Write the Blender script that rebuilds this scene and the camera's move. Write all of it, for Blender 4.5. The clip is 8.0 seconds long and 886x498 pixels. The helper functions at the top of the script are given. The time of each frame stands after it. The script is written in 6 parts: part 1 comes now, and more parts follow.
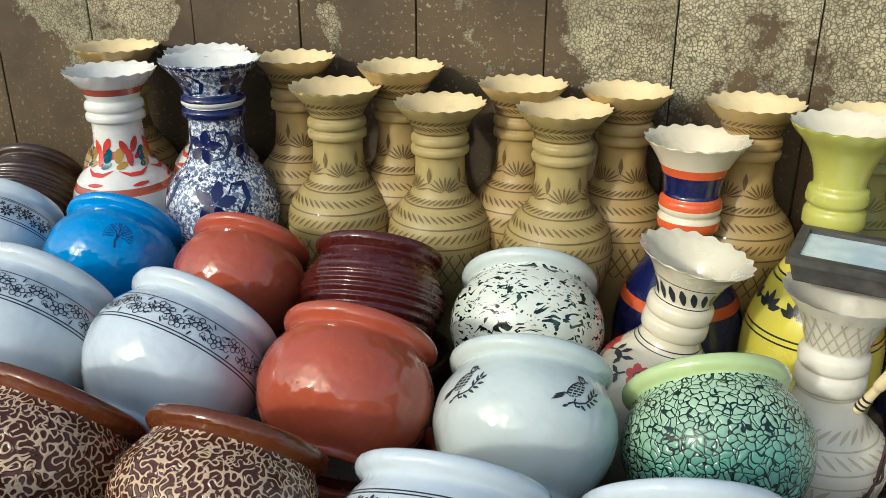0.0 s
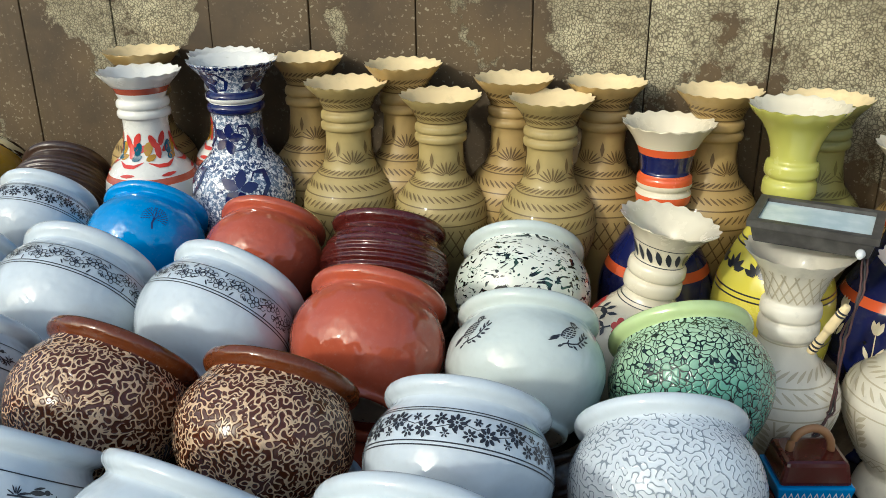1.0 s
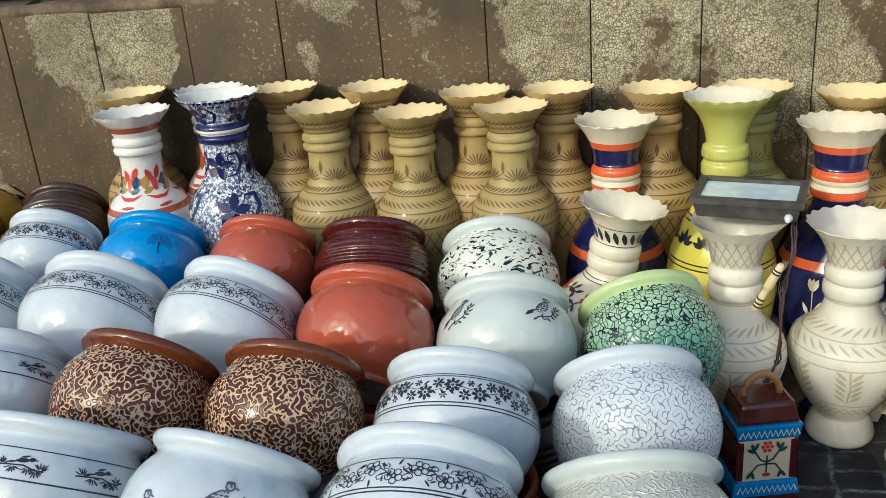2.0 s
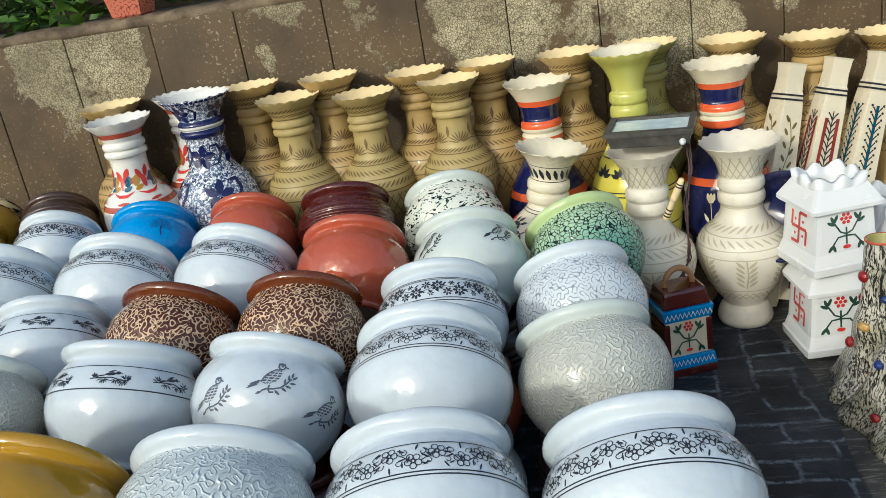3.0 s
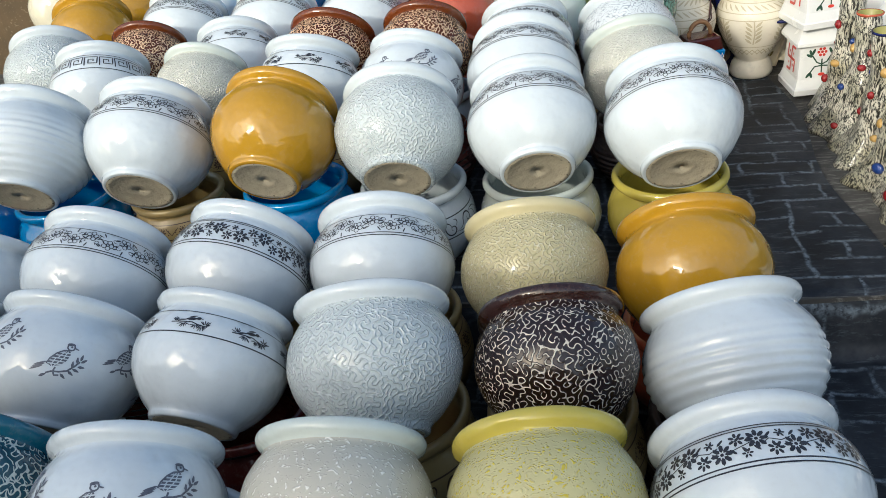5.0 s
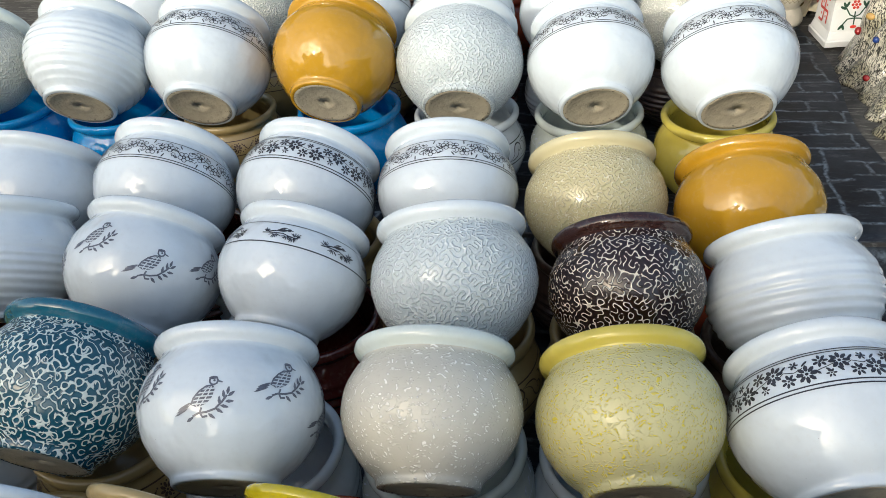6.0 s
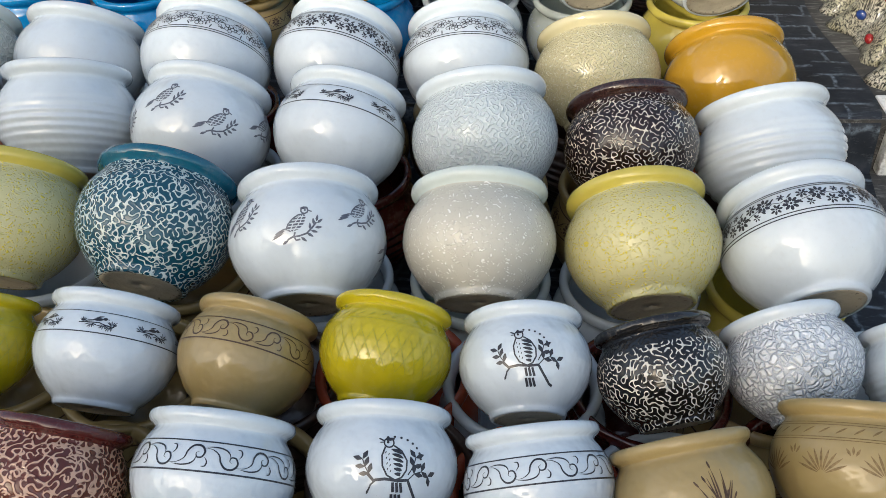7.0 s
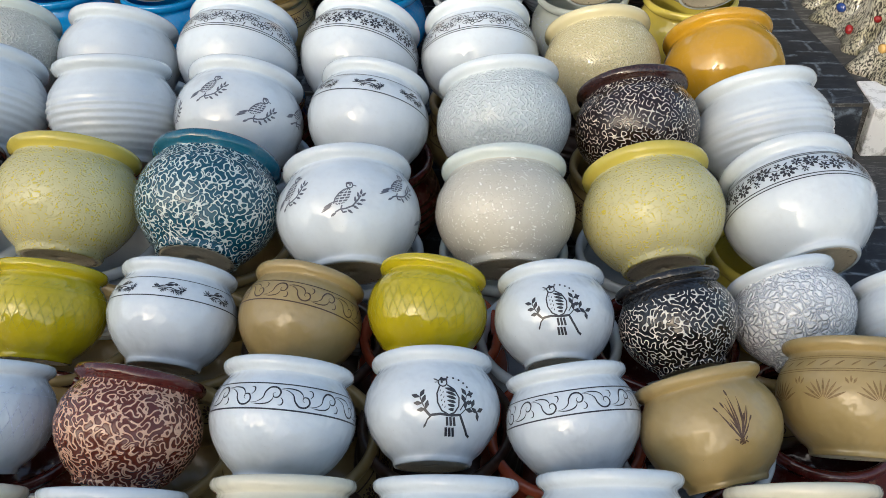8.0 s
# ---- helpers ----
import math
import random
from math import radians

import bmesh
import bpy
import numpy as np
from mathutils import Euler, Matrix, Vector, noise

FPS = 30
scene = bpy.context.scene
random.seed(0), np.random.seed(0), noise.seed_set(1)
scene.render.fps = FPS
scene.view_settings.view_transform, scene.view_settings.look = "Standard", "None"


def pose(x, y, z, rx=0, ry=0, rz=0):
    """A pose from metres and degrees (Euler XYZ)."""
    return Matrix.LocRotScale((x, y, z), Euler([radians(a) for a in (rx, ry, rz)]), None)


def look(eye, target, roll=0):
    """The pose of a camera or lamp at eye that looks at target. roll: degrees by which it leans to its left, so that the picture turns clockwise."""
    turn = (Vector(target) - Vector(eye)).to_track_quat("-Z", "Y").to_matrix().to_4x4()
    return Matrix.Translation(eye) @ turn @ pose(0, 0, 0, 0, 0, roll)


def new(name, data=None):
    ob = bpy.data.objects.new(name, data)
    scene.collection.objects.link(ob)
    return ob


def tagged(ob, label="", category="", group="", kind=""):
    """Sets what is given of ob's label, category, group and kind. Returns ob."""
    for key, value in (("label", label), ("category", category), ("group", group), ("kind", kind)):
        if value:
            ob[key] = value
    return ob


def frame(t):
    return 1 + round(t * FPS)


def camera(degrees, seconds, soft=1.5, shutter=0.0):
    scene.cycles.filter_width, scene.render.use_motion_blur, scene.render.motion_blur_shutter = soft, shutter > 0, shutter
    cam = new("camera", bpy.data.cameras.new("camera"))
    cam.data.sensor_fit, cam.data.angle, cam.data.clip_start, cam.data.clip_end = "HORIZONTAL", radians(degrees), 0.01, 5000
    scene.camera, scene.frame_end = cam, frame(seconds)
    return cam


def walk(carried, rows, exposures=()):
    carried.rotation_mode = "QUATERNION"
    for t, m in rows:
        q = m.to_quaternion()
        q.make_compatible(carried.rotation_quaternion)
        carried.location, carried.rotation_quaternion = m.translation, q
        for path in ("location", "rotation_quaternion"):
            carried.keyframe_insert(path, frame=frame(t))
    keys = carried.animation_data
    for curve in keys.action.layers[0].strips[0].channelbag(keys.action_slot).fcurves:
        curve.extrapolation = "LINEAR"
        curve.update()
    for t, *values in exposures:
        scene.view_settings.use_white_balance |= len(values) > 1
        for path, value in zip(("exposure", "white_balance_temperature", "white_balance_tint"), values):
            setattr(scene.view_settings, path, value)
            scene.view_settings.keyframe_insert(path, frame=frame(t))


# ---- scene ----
cam = camera(54.2, 8.0, soft=0.4)
PATH = [
    (0, (0.128, 0.081, 1.097), (-0.387, 1.856, 0.331), 0.1),
    (0.5, (0.129, -0.014, 1.113), (-0.366, 1.771, 0.359), -0.1),
    (1, (0.142, -0.137, 1.109), (-0.334, 1.656, 0.362), -0.5),
    (1.2, (0.147, -0.177, 1.115), (-0.323, 1.616, 0.365), -0.6),
    (2.3, (0.174, -0.432, 1.144), (-0.177, 1.409, 0.447), -7.1),
    (2.5, (0.167, -0.512, 1.145), (-0.116, 1.338, 0.44), -8.2),
    (3, (0.148, -0.748, 1.129), (-0.111, 1.108, 0.43), -9.5),
    (3.5, (0.142, -1.018, 1.127), (-0.123, 0.819, 0.382), -10.2),
    (4, (0.152, -1.326, 1.128), (-0.11, 0.492, 0.336), -10.3),
    (4.5, (0.105, -1.48, 1.116), (-0.145, 0.311, 0.26), -10.1),
    (5, (0.034, -1.592, 1.132), (-0.294, 0.108, 0.131), -8.8),
    (5.2, (0.004, -1.623, 1.133), (-0.357, 0.023, 0.055), -7.6),
    (6.3, (-0.166, -1.725, 1.184), (-0.405, -0.113, 0.024), -4.4),
    (6.5, (-0.178, -1.778, 1.201), (-0.393, -0.233, -0.05), -3.9),
    (7, (-0.301, -1.942, 1.226), (-0.421, -0.426, -0.073), -2.2),
    (7.3, (-0.386, -2.032, 1.264), (-0.462, -0.515, -0.038), -2.6),
    (7.5, (-0.421, -2.078, 1.269), (-0.505, -0.553, -0.022), -3.5),
    (8, (-0.382, -2.1, 1.272), (-0.463, -0.572, -0.016), -2.4),
]
walk(cam, [(t, look(eye, target, roll)) for t, eye, target, roll in PATH],
     exposures=[(0.0, 0.57, 5950, 1), (3.5, 0.58, 6000, 2), (5.2, 0.98, 6350, 4), (8.0, 1.20, 6650, 6)])

# ---- world, sun ----
SUN_FROM = Vector((-0.453, -0.785, 0.423)).normalized()
world = bpy.data.worlds.new("sky")
scene.world = world
world.use_nodes = True
wn = world.node_tree.nodes
sky = wn.new("ShaderNodeTexSky")
sky.sky_type = "NISHITA"
sky.sun_disc = False
sky.dust_density, sky.ozone_density, sky.air_density = 3.5, 0.6, 1.0
sky.sun_elevation = math.asin(SUN_FROM.z)
sky.sun_rotation = math.atan2(SUN_FROM.x, SUN_FROM.y)
world.node_tree.links.new(sky.outputs[0], wn["Background"].inputs[0])
wn["Background"].inputs[1].default_value = 0.14
sun = bpy.data.lights.new("sun", "SUN")
sun.energy, sun.angle, sun.color = 1.05, radians(2.6), (1.0, 0.93, 0.82)
new("sun", sun).matrix_world = look(SUN_FROM * 20, (0, 0, 0))


# ---- mesh helpers ----
def make_mesh(name, verts, faces, smooth=True):
    me = bpy.data.meshes.new(name)
    me.from_pydata([tuple(v) for v in verts], [], faces)
    me.update()
    if smooth:
        me.polygons.foreach_set("use_smooth", [True] * len(me.polygons))
    return me


def part(name, me, material, parent=None, label="", m=None):
    """One mesh object under a thing; meshes may be shared, so the material sits on the object."""
    ob = new(name, me)
    if not me.materials:
        me.materials.append(material)
    ob.material_slots[0].link = "OBJECT"
    ob.material_slots[0].material = material
    if parent is not None:
        ob.parent = parent
    if m is not None:
        ob.matrix_basis = m
    if label:
        tagged(ob, label)
    return ob


def thing(name, m, label, category, group=""):
    ob = new(name)
    ob.empty_display_size = 0.05
    ob.matrix_world = m
    return tagged(ob, label, category, group)


def smooth_profile(pts, steps=4):
    """Catmull-Rom through (r, z) points."""
    out = []
    for i in range(len(pts) - 1):
        p0, p1, p2, p3 = (Vector(pts[max(0, min(len(pts) - 1, i + k))]) for k in (-1, 0, 1, 2))
        for s in range(steps):
            t = s / steps
            out.append(0.5 * ((2 * p1) + (p2 - p0) * t + (2 * p0 - 5 * p1 + 4 * p2 - p3) * t * t + (3 * p1 - p0 - 3 * p2 + p3) * t ** 3))
    out.append(Vector(pts[-1]))
    return [(max(p.x, 0.0), p.y) for p in out]


def lathe(name, profile, n=48, waves=None, smooth=True):
    """Turns (r, z) round z. waves: per point (count, radial, vertical, phase) or None. Ends at r = 0 are closed to a point."""
    verts, rings = [], []
    for i, (r, z) in enumerate(profile):
        if r < 1e-6:
            rings.append([len(verts)])
            verts.append((0, 0, z))
            continue
        ring = []
        w = waves[i] if waves else None
        for k in range(n):
            a = 2 * math.pi * k / n
            rr, zz = r, z
            if w:
                c = math.cos(w[0] * a)
                rr, zz = r + w[1] * c, z + w[2] * c
            ring.append(len(verts))
            verts.append((rr * math.cos(a), rr * math.sin(a), zz))
        rings.append(ring)
    faces = []
    for a, b in zip(rings, rings[1:]):
        if len(a) == 1 and len(b) == 1:
            continue
        for k in range(n):
            k2 = (k + 1) % n
            if len(a) == 1:
                faces.append((a[0], b[k2], b[k]))
            elif len(b) == 1:
                faces.append((a[k], a[k2], b[0]))
            else:
                faces.append((a[k], a[k2], b[k2], b[k]))
    return make_mesh(name, verts, faces, smooth)


def box_mesh(name, sx, sy, sz, bevel=0.004, taper=1.0, z0=0.0, segments=2):
    bm = bmesh.new()
    bmesh.ops.create_cube(bm, size=1.0)
    for v in bm.verts:
        k = taper if v.co.z > 0 else 1.0
        v.co = Vector((v.co.x * sx * k, v.co.y * sy * k, (v.co.z + 0.5) * sz + z0))
    if bevel:
        bmesh.ops.bevel(bm, geom=bm.edges[:], offset=bevel, segments=segments, affect="EDGES", profile=0.6)
    me = bpy.data.meshes.new(name)
    bm.to_mesh(me)
    bm.free()
    return me


def tube(name, pts, r, n=8):
    verts, faces = [], []
    for i, p in enumerate(pts):
        p = Vector(p)
        d = (Vector(pts[min(i + 1, len(pts) - 1)]) - Vector(pts[max(i - 1, 0)])).normalized()
        u = d.cross(Vector((0.3, 0.2, 1)) if abs(d.z) < 0.9 else Vector((1, 0, 0))).normalized()
        v = d.cross(u)
        rr = r[i] if isinstance(r, (list, tuple)) else r
        for k in range(n):
            a = 2 * math.pi * k / n
            verts.append(p + u * rr * math.cos(a) + v * rr * math.sin(a))
    for i in range(len(pts) - 1):
        for k in range(n):
            k2 = (k + 1) % n
            faces.append((i * n + k, i * n + k2, (i + 1) * n + k2, (i + 1) * n + k))
    faces.append(tuple(range(n - 1, -1, -1)))
    faces.append(tuple(range((len(pts) - 1) * n, len(pts) * n)))
    return make_mesh(name, verts, faces)


class Paint:
    """Flat brush shapes laid on a turned surface. u runs round it, v up it, both in the surface's own unit."""

    def __init__(self, profile, lift=0.005):
        zs = [p[1] for p in profile]
        top = zs.index(max(zs)) + 1
        self.rs, self.zs, self.lift = [p[0] for p in profile[:top]], zs[:top], lift
        self.verts, self.faces = [], []

    def radius(self, z):
        return float(np.interp(z, self.zs, self.rs))

    def put(self, phi, z, u, v):
        slope = (self.radius(z + 0.02) - self.radius(z - 0.02)) / 0.04
        zz = z + v / math.sqrt(1 + slope * slope)
        r = self.radius(zz)
        s2 = (self.radius(zz + 0.02) - self.radius(zz - 0.02)) / 0.04
        k = self.lift / math.sqrt(1 + s2 * s2)
        a = phi + u / max(r, 0.05)
        r2 = r + k
        self.verts.append((r2 * math.cos(a), r2 * math.sin(a), zz - k * s2))
        return len(self.verts) - 1

    def stroke(self, phi, z, pts, width, taper=False):
        fine = [pts[0]]
        for (x0, y0), (x1, y1) in zip(pts, pts[1:]):
            m = max(1, math.ceil(math.hypot(x1 - x0, y1 - y0) / (9 * self.lift)))
            fine += [(x0 + (x1 - x0) * k / m, y0 + (y1 - y0) * k / m) for k in range(1, m + 1)]
        pts = fine
        n = len(pts)
        ids = []
        for i, (x, y) in enumerate(pts):
            x0, y0 = pts[max(i - 1, 0)]
            x1, y1 = pts[min(i + 1, n - 1)]
            d = math.hypot(x1 - x0, y1 - y0) or 1.0
            w = width / 2
            if taper:
                w *= max(0.15, math.sin(math.pi * (i + 0.35) / (n - 0.3)))
            nx, ny = -(y1 - y0) / d * w, (x1 - x0) / d * w
            ids.append((self.put(phi, z, x + nx, y + ny), self.put(phi, z, x - nx, y - ny)))
        for (a, b), (c, e) in zip(ids, ids[1:]):
            self.faces.append((a, b, e, c))

    def blob(self, phi, z, x, y, a, b, turn=0.0, n=8, point=0.0):
        """An ellipse, or a leaf where point is near 1."""
        ca, sa = math.cos(turn), math.sin(turn)
        mid = self.put(phi, z, x, y)
        last = None
        for f in ((0.5, 1.0) if max(a, b) > 0.035 else (1.0,)):
            ids = []
            for k in range(n):
                t = 2 * math.pi * k / n
                px, py = f * a * math.cos(t), f * b * math.sin(t) * (1 - point * abs(math.cos(t)))
                ids.append(self.put(phi, z, x + px * ca - py * sa, y + px * sa + py * ca))
            for k in range(n):
                k2 = (k + 1) % n
                if last is None:
                    self.faces.append((mid, ids[k], ids[k2]))
                else:
                    self.faces.append((last[k], ids[k], ids[k2], last[k2]))
            last = ids

    def ring(self, phi, z, x, y, r, w, n=10):
        self.stroke(phi, z, [(x + r * math.cos(2 * math.pi * k / n), y + r * math.sin(2 * math.pi * k / n)) for k in range(n + 1)], w)

    def band(self, z, w, n=64):
        ids = [(self.put(2 * math.pi * k / n, z, 0, w / 2), self.put(2 * math.pi * k / n, z, 0, -w / 2)) for k in range(n)]
        for k in range(n):
            a, b = ids[k]
            c, e = ids[(k + 1) % n]
            self.faces.append((a, b, e, c))

    def mesh(self, name):
        return make_mesh(name, self.verts, self.faces, True)


# ---- materials ----
def srgb(r, g, b):
    return tuple((c / 255 / 12.92) if c / 255 <= 0.04045 else ((c / 255 + 0.055) / 1.055) ** 2.4 for c in (r, g, b)) + (1.0,)


class Mat:
    """A small node-tree writer."""

    def __init__(self, name, rough=0.5, coat=0.0, spec=0.5, metal=0.0):
        self.m = bpy.data.materials.new(name)
        self.m.use_nodes = True
        self.t = self.m.node_tree
        self.b = self.t.nodes["Principled BSDF"]
        self.b.inputs["Roughness"].default_value = rough
        self.b.inputs["Coat Weight"].default_value = coat
        self.b.inputs["Coat Roughness"].default_value = 0.06
        self.b.inputs["Specular IOR Level"].default_value = spec
        self.b.inputs["Metallic"].default_value = metal
        self.co = self.t.nodes.new("ShaderNodeTexCoord").outputs["Object"]

    def node(self, kind, **values):
        n = self.t.nodes.new(kind)
        for k, v in values.items():
            if k in ("operation", "blend_type", "data_type", "feature", "distance", "noise_dimensions", "voronoi_dimensions", "wave_type", "bands_direction", "interpolation_type"):
                if k == "operation":
                    n.operation = v
                elif k == "blend_type":
                    n.blend_type = v
                elif k == "data_type":
                    n.data_type = v
                elif k == "feature":
                    n.feature = v
                elif k == "wave_type":
                    n.wave_type = v
                elif k == "bands_direction":
                    n.bands_direction = v
                elif k == "interpolation_type":
                    n.interpolation_type = v
        return n

    def link(self, a, b):
        self.t.links.new(a, b)

    def noise(self, scale, detail=2.0, rough=0.5, distort=0.0, co=None):
        n = self.t.nodes.new("ShaderNodeTexNoise")
        n.inputs["Scale"].default_value, n.inputs["Detail"].default_value = scale, detail
        n.inputs["Roughness"].default_value, n.inputs["Distortion"].default_value = rough, distort
        self.link(co or self.co, n.inputs["Vector"])
        return n.outputs["Fac"]

    def stretch(self, sx, sy, sz, co=None, turn=(0, 0, 0)):
        n = self.t.nodes.new("ShaderNodeMapping")
        n.inputs["Scale"].default_value = (sx, sy, sz)
        n.inputs["Rotation"].default_value = turn
        self.link(co or self.co, n.inputs["Vector"])
        return n.outputs[0]

    def voronoi(self, scale, feature="F1", randomness=1.0, co=None):
        n = self.t.nodes.new("ShaderNodeTexVoronoi")
        n.feature = feature
        n.inputs["Scale"].default_value, n.inputs["Randomness"].default_value = scale, randomness
        self.link(co or self.co, n.inputs["Vector"])
        return n.outputs["Distance"]

    def warp(self, scale, amount, co=None):
        n = self.t.nodes.new("ShaderNodeTexNoise")
        n.inputs["Scale"].default_value, n.inputs["Detail"].default_value = scale, 1.0
        self.link(co or self.co, n.inputs["Vector"])
        v = self.t.nodes.new("ShaderNodeVectorMath")
        v.operation = "MULTIPLY_ADD"
        self.link(n.outputs["Color"], v.inputs[0])
        v.inputs[1].default_value = (amount,) * 3
        self.link(co or self.co, v.inputs[2])
        return v.outputs[0]

    def math(self, op, a, b=None):
        n = self.t.nodes.new("ShaderNodeMath")
        n.operation = op
        for i, v in enumerate((a, b)):
            if v is None:
                continue
            if isinstance(v, (int, float)):
                n.inputs[i].default_value = v
            else:
                self.link(v, n.inputs[i])
        return n.outputs[0]

    def step(self, v, lo, hi):
        """0 below lo, 1 above hi (or the other way round)."""
        n = self.t.nodes.new("ShaderNodeMapRange")
        n.inputs["From Min"].default_value, n.inputs["From Max"].default_value = lo, hi
        self.link(v, n.inputs["Value"])
        return n.outputs[0]

    def mix(self, fac, a, b):
        n = self.t.nodes.new("ShaderNodeMix")
        n.data_type = "RGBA"
        for i, v in ((0, fac), (6, a), (7, b)):
            if isinstance(v, (int, float)):
                n.inputs[i].default_value = v
            elif isinstance(v, tuple):
                n.inputs[i].default_value = v
            else:
                self.link(v, n.inputs[i])
        return n.outputs[2]

    def colour(self, c):
        if isinstance(c, tuple):
            self.b.inputs["Base Color"].default_value = c
        else:
            self.link(c, self.b.inputs["Base Color"])

    def rough(self, v):
        self.link(v, self.b.inputs["Roughness"])

    def bump(self, h, strength, distance):
        n = self.t.nodes.new("ShaderNodeBump")
        n.invert = strength < 0
        n.inputs["Strength"].default_value, n.inputs["Distance"].default_value = abs(strength), distance
        self.link(h, n.inputs["Height"])
        self.link(n.outputs[0], self.b.inputs["Normal"])
        self.link(n.outputs[0], self.b.inputs["Coat Normal"])

    def random(self):
        return self.t.nodes.new("ShaderNodeObjectInfo").outputs["Random"]


def shade(c, k):
    return (c[0] * k, c[1] * k, c[2] * k, 1.0)


def glaze(name, c, rough=0.10, specks=True, mottle=0.10, wave=0.25):
    """Fired glaze: a hard gloss over a slightly uneven colour, with pinholes and dust."""
    w = Mat(name, rough, coat=0.35)
    big = w.noise(1.7, 3.0)
    col = w.mix(w.step(big, 0.3, 0.75), shade(c, 1 - mottle), c)
    if specks:
        pin = w.step(w.voronoi(9.0), 0.045, 0.025)
        keep = w.step(w.noise(3.1, 0.0), 0.55, 0.6)
        col = w.mix(w.math("MULTIPLY", pin, keep), col, shade(c, 0.25))
    dust = w.step(w.noise(14.0, 4.0, 0.7), 0.52, 0.78)
    w.colour(w.mix(w.math("MULTIPLY", dust, 0.11), col, srgb(170, 160, 145)))
    w.rough(w.math("ADD", w.math("MULTIPLY", dust, 0.22), rough))
    w.bump(w.noise(3.0, 2.0), wave, 0.02)
    return w.m


def gyroid(w, k, warp):
    """A maze of even lines: the zero sheet of a gyroid where the surface cuts it."""
    v = w.t.nodes.new("ShaderNodeSeparateXYZ")
    w.link(w.warp(2.3, warp, w.warp(7.0, warp * 0.35)), v.inputs[0])
    s, c = [], []
    for i in range(3):
        x = w.math("MULTIPLY", v.outputs[i], k)
        s.append(w.math("SINE", x))
        c.append(w.math("COSINE", x))
    terms = [w.math("MULTIPLY", s[i], c[(i + 1) % 3]) for i in range(3)]
    return w.math("ADD", w.math("ADD", terms[0], terms[1]), terms[2])


def worm(name, ground, line, k=26.0, width=0.30, relief=0.5, warp=0.5, rough=0.2, upper=None, cuts=0.36, branch=False):
    """Wriggling trailed lines over a glaze."""
    w = Mat(name, rough, coat=0.3)
    d = w.math("ABSOLUTE", gyroid(w, k, warp))
    if branch:
        other = w.math("ABSOLUTE", gyroid(w, k * 0.83, warp * 1.9))
        other = w.math("ADD", other, w.step(w.noise(k * 0.2, 0.0), 0.60, 0.42))
        d = w.math("MINIMUM", d, other)
    on = w.step(d, width + 0.16, width)
    if cuts:
        on = w.math("MULTIPLY", on, w.step(w.noise(k * 0.42, 0.0), cuts, cuts + 0.04))
    if upper is not None:
        z = w.t.nodes.new("ShaderNodeSeparateXYZ")
        w.link(w.co, z.inputs[0])
        on = w.math("MULTIPLY", on, w.step(z.outputs[2], upper + 0.02, upper))
    big = w.noise(1.6, 3.0)
    g = w.mix(w.step(big, 0.3, 0.7), shade(ground, 0.88), ground)
    worn = w.step(w.noise(5.0, 4.0, 0.7), 0.35, 0.7)
    w.colour(w.mix(on, g, w.mix(worn, shade(line, 0.86), line)))
    ridge = w.step(d, width + 0.55, width - 0.15)
    w.bump(w.math("ADD", ridge, w.math("MULTIPLY", big, 0.4)), relief, 0.0035)
    return w.m


def net(name, ground, line, scale=8.0, width=0.10, relief=0.4, breaks=0.42, warp=0.25, rough=0.22, lower=None):
    """A cell net, like crackle or cork: lines along the borders of cells."""
    w = Mat(name, rough, coat=0.3)
    co = w.warp(6.0, warp)
    on = w.step(w.voronoi(scale, "DISTANCE_TO_EDGE", 1.0, co), width + 0.03, width)
    if breaks:
        on = w.math("MULTIPLY", on, w.step(w.noise(scale * 1.1, 0.0), breaks - 0.04, breaks + 0.02))
    big = w.noise(1.6, 3.0)
    g = w.mix(w.step(big, 0.3, 0.7), shade(ground, 0.88), ground)
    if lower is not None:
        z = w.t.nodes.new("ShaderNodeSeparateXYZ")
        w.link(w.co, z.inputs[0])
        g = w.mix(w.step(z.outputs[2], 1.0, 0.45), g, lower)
    w.colour(w.mix(on, g, line))
    w.bump(w.step(w.voronoi(scale, "DISTANCE_TO_EDGE", 1.0, co), width + 0.16, width * 0.4), relief, 0.003)
    return w.m


def fleck(name, ground, spot, scale=15.0, lo=0.30, relief=0.9):
    """Small raised dabs, drawn out sideways, thinning out here and there."""
    w = Mat(name, 0.24, coat=0.3)
    co = w.stretch(1.0, 1.0, 1.7, w.warp(8.0, 0.2))
    f1 = w.voronoi(scale, "F1", 1.0, co)
    on = w.step(f1, lo + 0.10, lo)
    big = w.noise(2.2, 3.0)
    on2 = w.math("MULTIPLY", on, w.step(w.noise(9.0, 2.0), 0.3, 0.5))
    w.colour(w.mix(on2, w.mix(w.step(big, 0.35, 0.7), shade(ground, 0.9), ground), spot))
    w.bump(w.step(f1, lo + 0.25, lo - 0.1), relief, 0.003)
    return w.m


